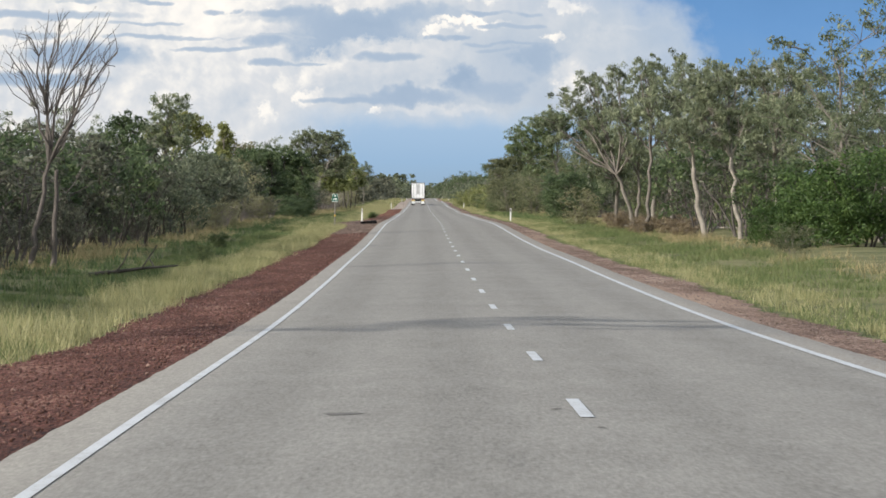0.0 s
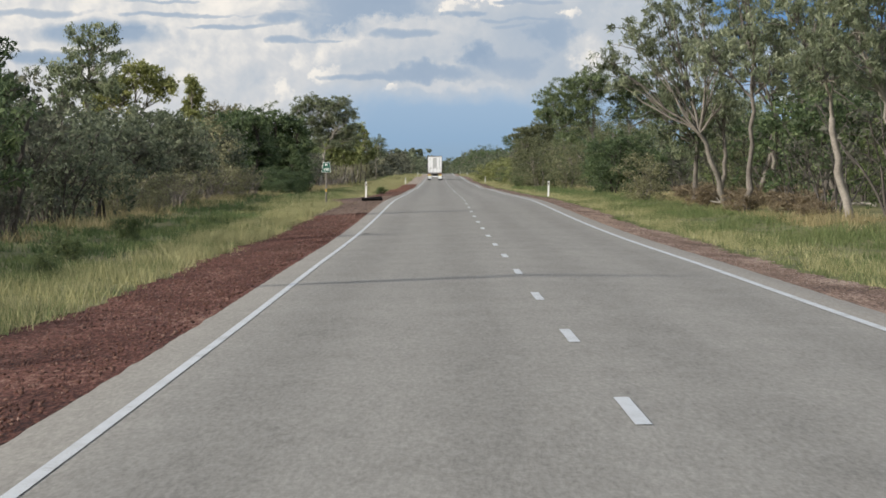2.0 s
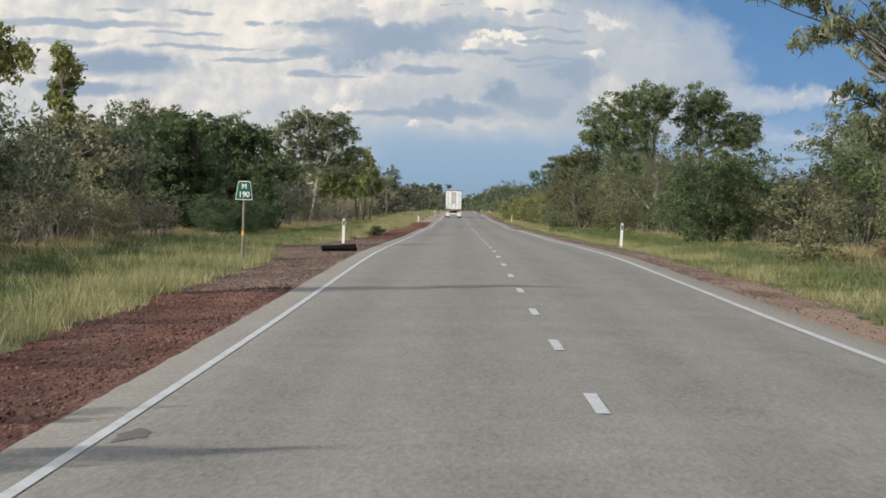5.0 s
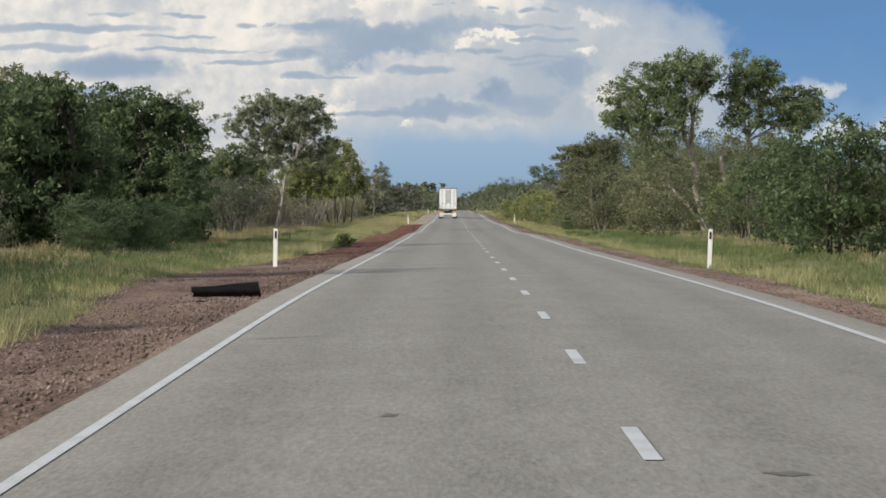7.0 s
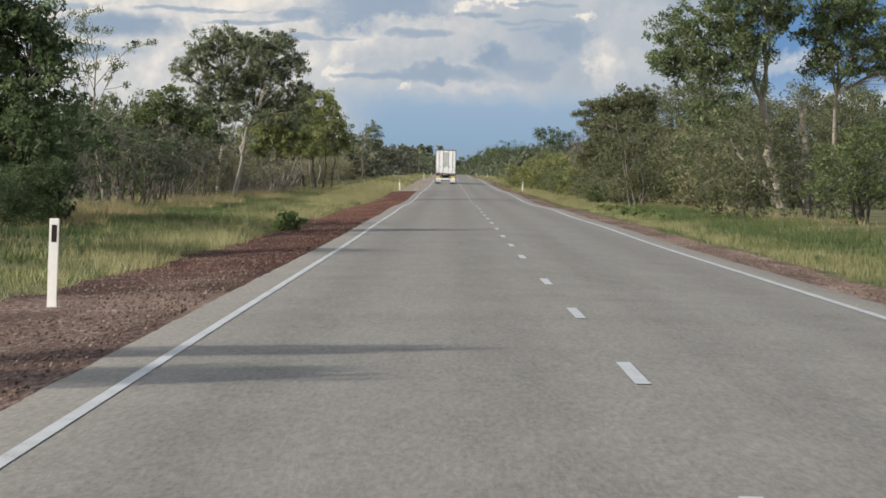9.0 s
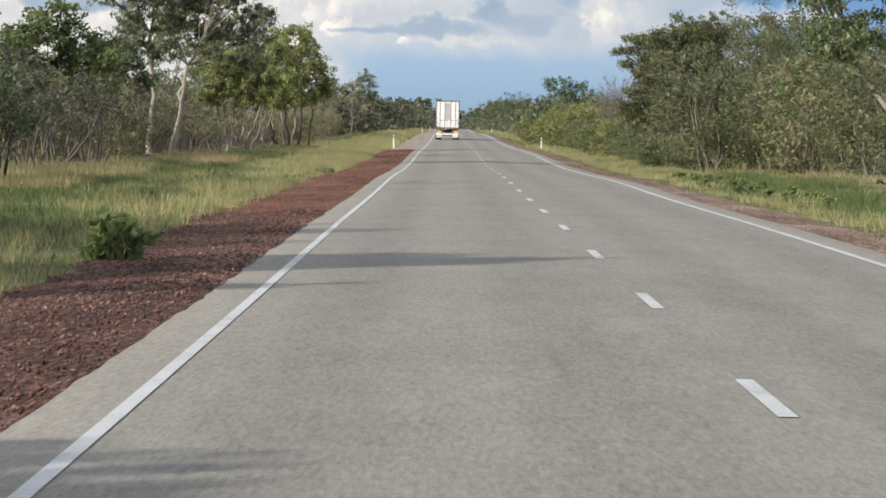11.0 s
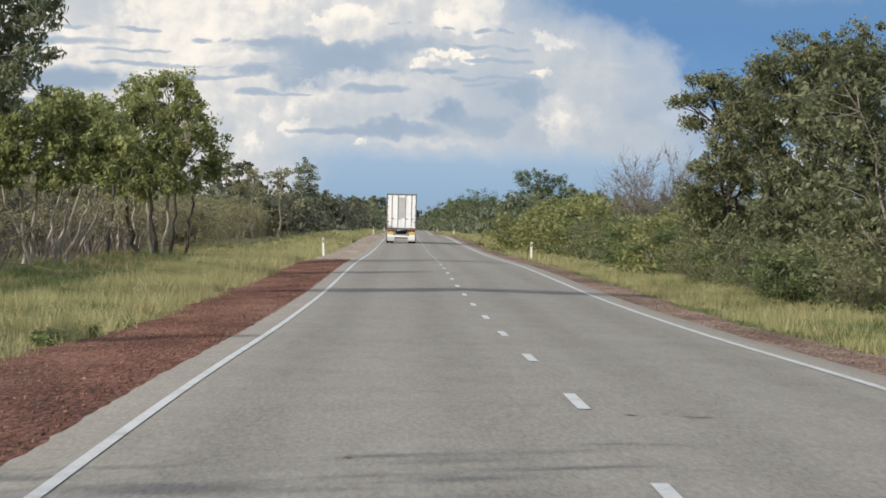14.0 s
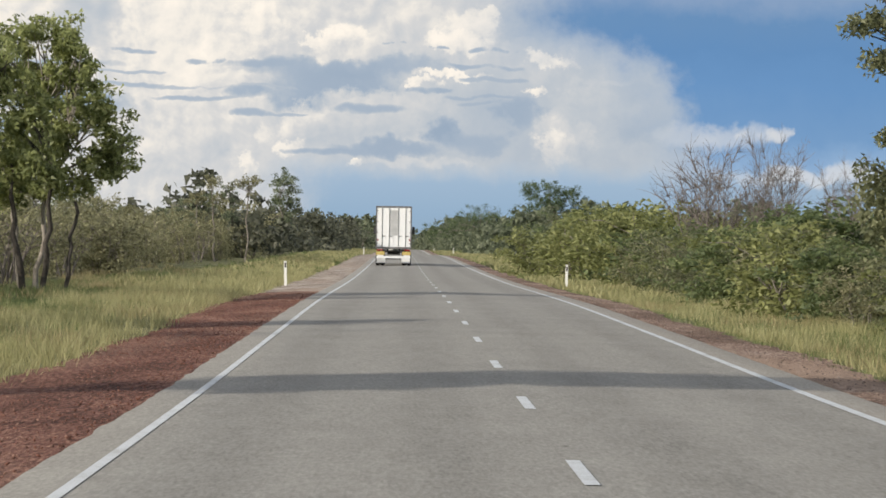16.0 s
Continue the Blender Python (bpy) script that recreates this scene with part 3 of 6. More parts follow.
    tagged(new("shoulder_west_red", strip_mesh("shoulder", gl, red, zz, FINE_GRAVEL)), "rust-red gravel shoulder along the bitumen", "shoulder", kind="structure")
    tagged(new("shoulder_west_far", strip_mesh("shoulder", gl, far, zz, CHALK_GRAVEL)), "whitish gravel shoulder along the bitumen", "shoulder", kind="structure")
    tagged(new("shoulder_east", strip_mesh("shoulder", gr, ys, zz, PALE_GRAVEL)), "narrow strip of reddish gravel beside the bitumen", "shoulder", kind="structure")


build_ground()
build_road()


# ---------------- trees ----------------
class Wood:
    """Collects tapered limbs as tubes."""

    def __init__(self):
        self.v, self.f = [], []

    def tube(self, pts, radii, sides=6):
        base = len(self.v)
        for i, (p, r) in enumerate(zip(pts, radii)):
            d = (pts[min(i + 1, len(pts) - 1)] - pts[max(i - 1, 0)]).normalized()
            a = d.orthogonal().normalized()
            b = d.cross(a)
            for k in range(sides):
                t = 2 * math.pi * k / sides
                self.v.append(p + a * (r * math.cos(t)) + b * (r * math.sin(t)))
        for i in range(len(pts) - 1):
            for k in range(sides):
                q = base + i * sides
                n = (k + 1) % sides
                self.f.append((q + k, q + n, q + sides + n, q + sides + k))


def limb(rng, wood, start, way, length, r0, r1, wobble, lift, sides, n=5):
    pts, p, d = [start], start.copy(), way.normalized()
    for i in range(n):
        d = (d + Vector((rng.gauss(0, wobble), rng.gauss(0, wobble), rng.gauss(0, wobble * 0.6) + lift))).normalized()
        p = p + d * (length / n)
        pts.append(p.copy())
    wood.tube(pts, [r0 + (r1 - r0) * i / n for i in range(n + 1)], sides)
    return pts, d


def leaves_at(rng, centres, per, length, width, droop):
    """Leaf quads round the centres (n x 4: place and radius)."""
    c = np.repeat(centres[:, :3], per, 0)
    r = np.repeat(centres[:, 3], per)
    n = len(c)
    o = rng.normal(size=(n, 3))
    o /= np.linalg.norm(o, axis=1)[:, None]
    o *= (rng.random(n) ** 0.5 * r)[:, None] * np.array([1.0, 1.0, 0.72])
    c = c + o
    # leaves face outwards from their clump, so that clumps catch the light on one side
    face = o / (np.linalg.norm(o, axis=1)[:, None] + 1e-6) * 0.6 + rng.normal(size=(n, 3)) * 0.6
    face[:, 2] += 0.2
    face /= np.linalg.norm(face, axis=1)[:, None]
    d = rng.normal(size=(n, 3))
    d[:, 2] -= droop
    d -= face * (d * face).sum(1)[:, None]
    d /= np.linalg.norm(d, axis=1)[:, None]
    s = np.cross(d, face)
    size = rng.uniform(0.6, 1.35, n)
    d *= (size * length / 2)[:, None]
    s *= (size * width / 2)[:, None]
    return np.stack([c - d - s, c - d * 0.6 + s, c + d], 1)


def plant(name, seed, height, bark, leaf, stems=1, clear=0.4, spread=0.9, limbs=8, twigs=4, clump=0.8, per=26, leaf_size=(0.30, 0.085), droop=0.6,
          trunk_r=0.16, lean=0.12, wobble=0.10, low=0, crooked=0.20, lift=0.08, dome=None, rise=(0.35, 0.95)):
    """A woody plant on an Empty: a trunk with limbs, and a crown of many leaves gathered in clumps at the ends of the twigs."""
    rng, nrng = random.Random(seed), np.random.default_rng(seed)
    wood, centres = Wood(), []
    branches = Wood() if leaf is None else wood
    for s in range(stems):
        turn = 2 * math.pi * (s + rng.random() * 0.6) / stems
        out = lean * (0.4 + rng.random()) * (1.0 if stems == 1 else 1.8)
        way = Vector((math.cos(turn) * out, math.sin(turn) * out, 1))
        base = Vector((math.cos(turn), math.sin(turn), 0)) * (0 if stems == 1 else 0.12 + 0.25 * rng.random())
        base.z = -0.15
        h = height * (1 if s == 0 else rng.uniform(0.65, 1.0)) * 0.80
        r = trunk_r * (1 if stems == 1 else 0.62) * rng.uniform(0.85, 1.1)
        pts, d = limb(rng, wood, base, way, h, r, r * 0.22, wobble, 0.05, 7 if stems < 4 else 4, 9)
        m = max(3, round(limbs / stems) + (0 if stems == 1 else 1))
        for k in range(m):
            f = clear + (1 - clear) * (k + rng.random() * 0.7) / m
            i = min(int(f * 9), 8)
            p = pts[i].lerp(pts[i + 1], f * 9 - i)
            a = turn + 2.4 * k + rng.uniform(-0.5, 0.5)
            up = rng.uniform(*rise)
            reach = spread * height * 0.40 * (1.15 - 0.55 * abs(f - 0.62)) * rng.uniform(0.65, 1.15)
            q, e = limb(rng, branches, p, Vector((math.cos(a), math.sin(a), up)), reach, r * 0.42 * (1.25 - f), 0.018, crooked, lift, 4 if stems < 4 else 3, 4)
            for t in range(twigs):
                j = rng.randint(2, 4)
                w = Vector((math.cos(a) + rng.gauss(0, 0.8), math.sin(a) + rng.gauss(0, 0.8), rng.uniform(-0.1, 0.9)))
                if leaf is None:
                    w = Vector((0.5 * math.cos(a) + rng.gauss(0, 0.75), 0.5 * math.sin(a) + rng.gauss(0, 0.75), rng.uniform(0.2, 1.3)))
                u, _ = limb(rng, branches, q[j], w, reach * rng.uniform(0.25, 0.55), 0.022 if leaf else 0.011, 0.008 if leaf else 0.004, crooked, 0.03, 3, 2)
                centres.append((*u[-1], clump * rng.uniform(0.6, 1.2)))
            centres.append((*q[-1], clump * rng.uniform(0.8, 1.2)))
        centres.append((*pts[-1], clump))
        for k in range(low):
            a, f = rng.random() * 6.28, rng.random()
            centres.append((base.x + math.cos(a) * spread * height * 0.42 * f ** 0.5, base.y + math.sin(a) * spread * height * 0.42 * f ** 0.5, height * rng.uniform(0.05, 0.42), clump))
    if dome:
        count, zc, rz, rx = dome
        top = sum((Vector(c[:3]) for c in centres), Vector()) / len(centres)
        for k in range(count):
            w = Vector((rng.gauss(0, 1), rng.gauss(0, 1), rng.gauss(0.25, 1))).normalized() * rng.uniform(0.62, 1.08)
            w *= 1 + 0.28 * math.sin(3 * math.atan2(w.y, w.x) + seed) * math.cos(4 * w.z)
            centres.append((top.x + w.x * rx * height, top.y + w.y * rx * height, (zc + w.z * rz) * height, clump * rng.uniform(0.7, 1.15)))
    ob = new(name, None)
    under("trunk", mesh_of("trunk", wood.v, wood.f, bark, True), ob)
    if leaf is None:
        top = tagged(under("twig_mass", mesh_of("twig_mass", branches.v, branches.f, bark, True), ob), "bare grey twigs", kind="stuff")
    else:
        c = np.array(centres)
        top = under("crown", loose_mesh("crown", leaves_at(nrng, c, per, leaf_size[0], leaf_size[1], droop), leaf), ob)
    ob["h"] = float(np.percentile([v.co.z for v in top.data.vertices], 99.85 if leaf is not None else 100))
    return ob


GUM_A = plant("gum_tree", 11, 10, WHITE_BARK, LEAF_GUM, 1, 0.42, 0.95, 10, 3, 0.64, 70, (0.23, 0.11), 0.8, 0.20, 0.10, 0.07, dome=(40, 0.66, 0.28, 0.33))
GUM_B = plant("gum_tree", 12, 10, WHITE_BARK, LEAF_GUM, 2, 0.45, 0.85, 10, 3, 0.60, 88, (0.21, 0.10), 0.8, 0.18, 0.12, 0.08, dome=(40, 0.67, 0.27, 0.34))
GUM_C = plant("gum_tree", 13, 10, GREY_BARK, LEAF_GUM, 1, 0.35, 0.80, 11, 3, 0.50, 60, (0.20, 0.085), 0.9, 0.145, 0.14, 0.15, dome=(36, 0.64, 0.28, 0.28))
GUM_THIN = plant("gum_tree", 14, 10, GREY_BARK, LEAF_GUM, 1, 0.40, 0.9, 11, 4, 0.45, 40, (0.20, 0.09), 0.9, 0.12, 0.10, 0.10)
ACACIA = plant("acacia_tree", 27, 8, DARK_BARK, LEAF_ACACIA, 5, 0.18, 1.0, 14, 3, 0.64, 100, (0.145, 0.076), 0.4, 0.14, 0.22, 0.12, 16, dome=(84, 0.52, 0.40, 0.42))
DARK_A = plant("wattle_tree", 31, 6, DARK_BARK, LEAF_DARK, 4, 0.15, 1.0, 12, 2, 0.66, 46, (0.22, 0.125), 0.3, 0.14, 0.20, 0.10, 14, dome=(84, 0.52, 0.42, 0.46))
DARK_B = plant("wattle_tree", 32, 6, DARK_BARK, LEAF_GREEN, 4, 0.17, 1.0, 12, 2, 0.58, 48, (0.20, 0.115), 0.2, 0.13, 0.20, 0.12, 5, dome=(54, 0.54, 0.40, 0.44))
DARK_C = plant("wattle_tree", 33, 6, GREY_BARK, LEAF_ACACIA, 5, 0.20, 1.0, 12, 2, 0.58, 44, (0.175, 0.092), 0.2, 0.12, 0.22, 0.12, 12, dome=(54, 0.54, 0.40, 0.44))
SCRUB_A = plant("scrub_bush", 41, 4, DARK_BARK, LEAF_SCRUB, 6, 0.38, 0.8, 12, 1, 0.42, 25, (0.20, 0.105), 0.3, 0.085, 0.2, 0.12, 1, dome=(18, 0.68, 0.27, 0.38))
SCRUB_B = plant("scrub_bush", 42, 4, DARK_BARK, LEAF_DARK, 7, 0.42, 0.75, 12, 1, 0.42, 25, (0.20, 0.105), 0.3, 0.08, 0.2, 0.10, 1, dome=(18, 0.72, 0.24, 0.36))
SCRUB_C = plant("scrub_bush", 43, 4, GREY_BARK, LEAF_PALE, 5, 0.25, 0.9, 12, 1, 0.48, 30, (0.175, 0.092), 0.3, 0.08, 0.25, 0.12, 8, dome=(28, 0.54, 0.38, 0.42))
SCRUB_BLUE = plant("scrub_bush", 46, 4, DARK_BARK, LEAF_BLUE_AND_HAZE, 6, 0.30, 0.85, 12, 1, 0.44, 24, (0.19, 0.10), 0.3, 0.085, 0.2, 0.12, 3, dome=(22, 0.62, 0.32, 0.40))
THICKET = plant("stem_thicket", 44, 4, DEAD_DARK, LEAF_SCRUB, 9, 0.40, 0.6, 18, 2, 0.30, 9, (0.16, 0.07), 0.3, 0.07, 0.22, 0.10)
PALE_THICKET = plant("stem_thicket", 45, 3, DEAD_WOOD, LEAF_PALE, 9, 0.45, 0.6, 18, 2, 0.28, 8, (0.15, 0.065), 0.3, 0.065, 0.22, 0.10)
BROWN_BUSH = plant("withered_bush", 53, 2, DEAD_WOOD, LEAF_BROWN, 6, 0.15, 1.0, 10, 2, 0.30, 40, (0.12, 0.06), 0.2, 0.05, 0.28, 0.14, 4, dome=(14, 0.45, 0.40, 0.5))
YELLOW_BUSH = plant("yellow_bush", 51, 3, GREY_BARK, LEAF_BUSH, 5, 0.15, 1.0, 10, 1, 0.45, 42, (0.165, 0.10), 0.2, 0.07, 0.28, 0.12, 5, dome=(34, 0.50, 0.42, 0.55))
FRESH_BUSH = plant("fresh_green_bush", 54, 4, DARK_BARK, LEAF_FRESH, 6, 0.15, 1.0, 12, 2, 0.50, 80, (0.15, 0.075), 0.4, 0.08, 0.26, 0.12, 10, dome=(60, 0.50, 0.42, 0.50))
GREEN_BUSH = plant("green_bush", 52, 3, DARK_BARK, LEAF_GREEN, 5, 0.12, 1.0, 10, 1, 0.45, 42, (0.165, 0.10), 0.2, 0.07, 0.28, 0.12, 6, dome=(34, 0.48, 0.44, 0.55))
LEAFY_WEED = plant("leafy_weed", 55, 0.5, GREY_BARK, LEAF_WEED, 1, 0.1, 0.9, 9, 1, 0.09, 14, (0.12, 0.065), 0.1, 0.012, 0.2, 0.14)
DEAD_A = plant("dead_tree", 64, 10, DEAD_DARK, None, 3, 0.35, 0.62, 24, 10, 0.5, 1, (0.2, 0.05), 0, 0.17, 0.10, 0.10, 0, 0.24, 0.16, rise=(1.3, 2.6))
DEAD_B = plant("dead_tree", 62, 6, DEAD_WOOD, None, 7, 0.22, 0.75, 56, 18, 0.5, 1, (0.2, 0.05), 0, 0.09, 0.26, 0.09, 0, 0.26, 0.10, rise=(0.8, 2.0))

LABELS = {
    "gum_tree": "open-crowned gum tree with drooping olive leaves", "bloodwood_tree": "tall leafy green tree with branching limbs",
    "spreading_gum_tree": "broad many-stemmed gum with yellow-olive foliage and pale limbs", "acacia_tree": "broad olive acacia with foliage down to the grass",
    "yellow_gum_tree": "slender tree with yellow-green foliage", "slender_gum_tree": "tall slender gum with a small dark crown", "wattle_tree": "dense dark wattle with foliage to the ground",
    "stem_thicket": "thicket of thin dark leaning stems with few leaves", "scrub_bush": "thin many-stemmed scrub with sparse grey-green leaves", "withered_bush": "low withered bush with reddish-brown leaves", "fresh_green_bush": "dense bright green bush at the edge of the verge", "yellow_bush": "bright yellow-green bush beside the grass verge",
    "green_bush": "leafy low green bush in the verge grass", "leafy_weed": "small broad-leaved green weed beside the gravel", "dead_tree": "bare grey leafless tree with fine twigs"}
KINDS = {"spreading_gum_tree": "tree", "acacia_tree": "tree", "gum_tree": "tree", "bloodwood_tree": "tree", "yellow_gum_tree": "tree", "wattle_tree": "tree", "scrub_bush": "shrub", "stem_thicket": "shrub", "withered_bush": "bush", "fresh_green_bush": "bush", "yellow_bush": "bush", "green_bush": "bush", "leafy_weed": "weed", "dead_tree": "tree"}
LIBRARY = [o for o in scene.objects if o.parent is None and "h" in o.keys()]
USED = set()


def stand(kind, x, y, height, turn=0.0, width=1.0, lean=0.0):
    """Stands a plant of that height at a place."""
    s = height / kind["h"]
    m = Matrix.Translation((x, y, float(ground_z(x, y)) - 0.02)) @ pose(0, 0, 0, 0, lean, 0) @ pose(0, 0, 0, 0, 0, turn)
    base = kind.name.split(".")[0]
    m = m @ Matrix.Diagonal((s * width, s * width, s, 1))
    ob = kind if kind not in USED else copy_thing(kind, m)
    USED.add(kind)
    ob.matrix_basis = m
    tagged(ob, LABELS[base], KINDS[base], "roadside trees" if KINDS[base] == "tree" else "roadside bushes")
    return ob


# single trees and bushes that stand out: kind, x, y, height, turn, width, lean
stand(FRESH_BUSH, 15.1, 141, 3.7, 292, 1.15)
stand(FRESH_BUSH, 13.8, 146, 3.0, 30, 1.1)
stand(FRESH_BUSH, 12.8, 150, 2.0, 64, 1.2)
stand(DARK_C, 11.6, 132, 1.1, 85, 1.6)
stand(GUM_THIN, 15.6, 157, 10.1, 65, 1.0)
stand(SCRUB_C, 8.9, 240, 2.4, 288, 1.3)
stand(DARK_A, 10.1, 300, 4.4, 312, 1.0)
stand(YELLOW_BUSH, 7.8, 620, 3.5, 209, 1.5)
stand(YELLOW_BUSH, 9.8, 600, 3.7, 14, 1.5)
stand(DARK_C, 9.9, 470, 5.7, 33, 1.1)
stand(DARK_A, 12.4, 340, 3.9, 119, 1.1)
stand(DARK_A, 13.8, 330, 3.8, 155, 1.1)
stand(DARK_B, 13.0, 375, 3.6, 223, 1.2)
stand(DARK_C, 10.2, 390, 4.5, 172, 1.2)
stand(DARK_B, 11.3, 300, 2.6, 95, 0.9)
stand(DEAD_B, 13.4, 590, 6.6, 57, 0.6)
stand(DEAD_B, 13.9, 570, 5.1, 248, 0.5)
stand(YELLOW_BUSH, 6.5, 650, 2.8, 40, 1.5)
stand(YELLOW_BUSH, 8.5, 640, 3.3, 162, 1.6)
stand(YELLOW_BUSH, 10.6, 645, 3.9, 140, 1.6)
stand(GREEN_BUSH, 9.9, 600, 2.6, 319, 1.6)
stand(GREEN_BUSH, 10.6, 585, 2.4, 186, 1.6)
stand(GREEN_BUSH, 12.8, 590, 2.7, 151, 1.7)
stand(YELLOW_BUSH, 14.2, 620, 3.3, 155, 1.4)
stand(GREEN_BUSH, 14.1, 580, 3.1, 239, 1.7)
stand(GREEN_BUSH, 14.5, 570, 3.2, 211, 1.8)
stand(SCRUB_C, -13.7, 600, 3.3, 344, 1.2)
stand(GUM_C, -14.8, 720, 5.8, 102, 0.9)
stand(GUM_C, -15.7, 690, 4.2, 115, 0.9)
stand(SCRUB_C, -13.3, 740, 4.6, 233, 1.3)
stand(SCRUB_C, -16.4, 690, 2.9, 234, 1.3)
stand(SCRUB_C, -15.9, 650, 3.3, 250, 1.2)
stand(SCRUB_C, -15.5, 715, 3.6, 312, 1.3)
stand(SCRUB_C, -13.8, 600, 2.1, 105, 1.3)
stand(GUM_C, -10.5, 1350, 6.1, 0, 1.4)
stand(GUM_C, 15.5, 163, 8.6, 339, 1.0, 0)
stand(GUM_C, 15.5, 215, 9.0, 169, 1, 0)
stand(GUM_C, 18, 235, 9.5, 68, 1, 0)
stand(GUM_C, 14.2, 330, 4.4, 278, 1.1, 0)
stand(ACACIA, 15.4, 523, 9.0, 254, .9, 0)
stand(ACACIA, 15.0, 499, 8.4, 187, .9, 0)
stand(ACACIA, 18.0, 508, 9.8, 134, .95, 0)
stand(DARK_B, 12.5, 480, 4.5, 32, 1.1, 0)
stand(DEAD_B, 11.0, 592, 6.3, 219, 0.95, 0)
stand(GUM_C, -17.4, 202, 6.0, 187, .85, 0)
stand(GUM_C, -18.7, 165, 5.9, 335, 1, 0)
stand(DEAD_A, -16.8, 317, 6.9, 226, .7, 0)
stand(DARK_A, -16.2, 350, 6.4, 89, 1.05, 0)
stand(DARK_A, -17.2, 344, 6.3, 107, 1.1, 0)
stand(BROWN_BUSH, 9.5, 556, .9, 267, 1.0, 0)
stand(BROWN_BUSH, 9.3, 541, .8, 105, 1.0, 0)
for k in range(7):
    stand(BROWN_BUSH, 11.0 + 0.9 * math.sin(2.7 * k), 178 + 9 * k, 0.7 + 0.35 * abs(math.sin(1.9 * k)), 61 * k % 360, 1.5)
stand(BROWN_BUSH, 12.6, 240, .7, 259, 1.6, 0)
stand(BROWN_BUSH, 14.6, 225, .8, 235, 1.6, 0)
stand(DARK_A, -20.5, 348, 6.6, 78, 1.1, 0)
stand(DARK_A, -16.8, 309, 5.8, 298, .95, 0)
stand(GUM_C, -13.5, 50, 8.5, 303, 1.1, 0)
stand(GUM_THIN, -15.5, 400, 8.1, 236, .8, 0)

# ---------------- single trees with a form of their own ----------------
def bent(rng, a, b, n, sway):
    """A crooked line from a to b."""
    span = (b - a).length
    mid = (a + b) / 2 + Vector((rng.gauss(0, sway), rng.gauss(0, sway), rng.gauss(0.3 * sway, 0.5 * sway))) * span
    pts = []
    for i in range(n + 1):
        t = i / n
        p = a * (1 - t) ** 2 + mid * (2 * t * (1 - t)) + b * t ** 2
        k = 0.0 if i in (0, n) else 0.016 * span
        pts.append(p + Vector((rng.gauss(0, k), rng.gauss(0, k), rng.gauss(0, k * 0.5))))
    return pts


def grown_tree(name, seed, bark, leaf, x, y, stems, lobes, clump=0.5, per=60, fill=1.0, leaf_size=(0.20, 0.10), droop=0.5):
    """A tree on an Empty. Stems: foot and fork across the road's line, height of the fork, radius. Lobes of the crown: place across, height, half width, half height."""
    rng, nrng = random.Random(seed), np.random.default_rng(seed)
    wood, forks, centres = Wood(), [], []
    twigs = Wood() if leaf is None else wood
    for foot, fork, high, r in stems:
        a, b = Vector((foot, rng.uniform(-0.3, 0.3), -0.2)), Vector((fork, rng.uniform(-0.5, 0.5), high))
        wood.tube(bent(rng, a, b, 8, 0.03), [r * (1.3 if i == 0 else 1.0 - 0.045 * i) for i in range(9)], 8)
        forks.append((b, r * 0.64))
    for cx, cz, rx, rz in lobes:
        rx, rz = 1.22 * rx + 0.1, 1.22 * rz + 0.1
        ry = 0.5 * (rx + rz)
        c = Vector((cx, rng.uniform(-0.7, 0.7) * rx, cz))
        b, r = min(forks, key=lambda q: (q[0] - c).length + 2.0 * max(0.0, q[0].z - c.z))
        way = bent(rng, b, c, 6, 0.10)
        twigs.tube(way, [r * (0.62 - 0.088 * i) + 0.012 for i in range(7)], 5)
        for k in range(max(4, round(fill * 1.75 * (rx * rz + rx * ry + ry * rz) / clump ** 2))):
            d = Vector((rng.gauss(0, 1), rng.gauss(0, 1), rng.gauss(0.15, 1))).normalized() * rng.uniform(0.3, 1.12)
            p = c + Vector((d.x * max(rx - 0.35 * clump, 0.1), d.y * ry, d.z * max(rz - 0.3 * clump, 0.1)))
            centres.append((*p, clump * rng.uniform(0.4, 1.15)))
            if k % 3 == 0 or leaf is None:
                twigs.tube(bent(rng, way[rng.randint(2, 6)], p, 3, 0.12 if leaf else 0.22), [0.03, 0.024, 0.016, 0.008] if leaf else [0.016, 0.012, 0.009, 0.005], 3)
    ob = new(name, None)
    under("trunk", mesh_of("trunk", wood.v, wood.f, bark, True), ob)
    if leaf is None:
        tagged(under("twig_mass", mesh_of("twig_mass", twigs.v, twigs.f, bark, True), ob), "bare grey twigs", kind="stuff")
    else:
        under("crown", loose_mesh("crown", leaves_at(nrng, np.array(centres), round(per * 0.62), leaf_size[0], leaf_size[1], droop), leaf), ob)
    ob.matrix_basis = Matrix.Translation((x, y, float(ground_z(x, y)) - 0.02))
    tagged(ob, LABELS[name], "tree", "roadside trees")


grown_tree("bloodwood_tree", 301, PALE_LIMB, LEAF_BLOOD, 15.2, 432, ((0, -1.09, 5.3, 0.26), (0, -3.12, 3.97, 0.12)),
           ((-5.2, 8.2, 1.4, 1.4), (-3.2, 9.4, 1.7, 1.4), (-1.2, 10.3, 1.7, 1.1), (-2.1, 7.7, 1.5, 1.4), (-4, 6.9, 1.7, 1.1), (-0.2, 9.6, 0.9, 1), (-5.8, 7.1, 0.9, 0.8), (-3.5, 4.9, 1.4, 0.8)), clump=0.55, per=84, fill=1.3)
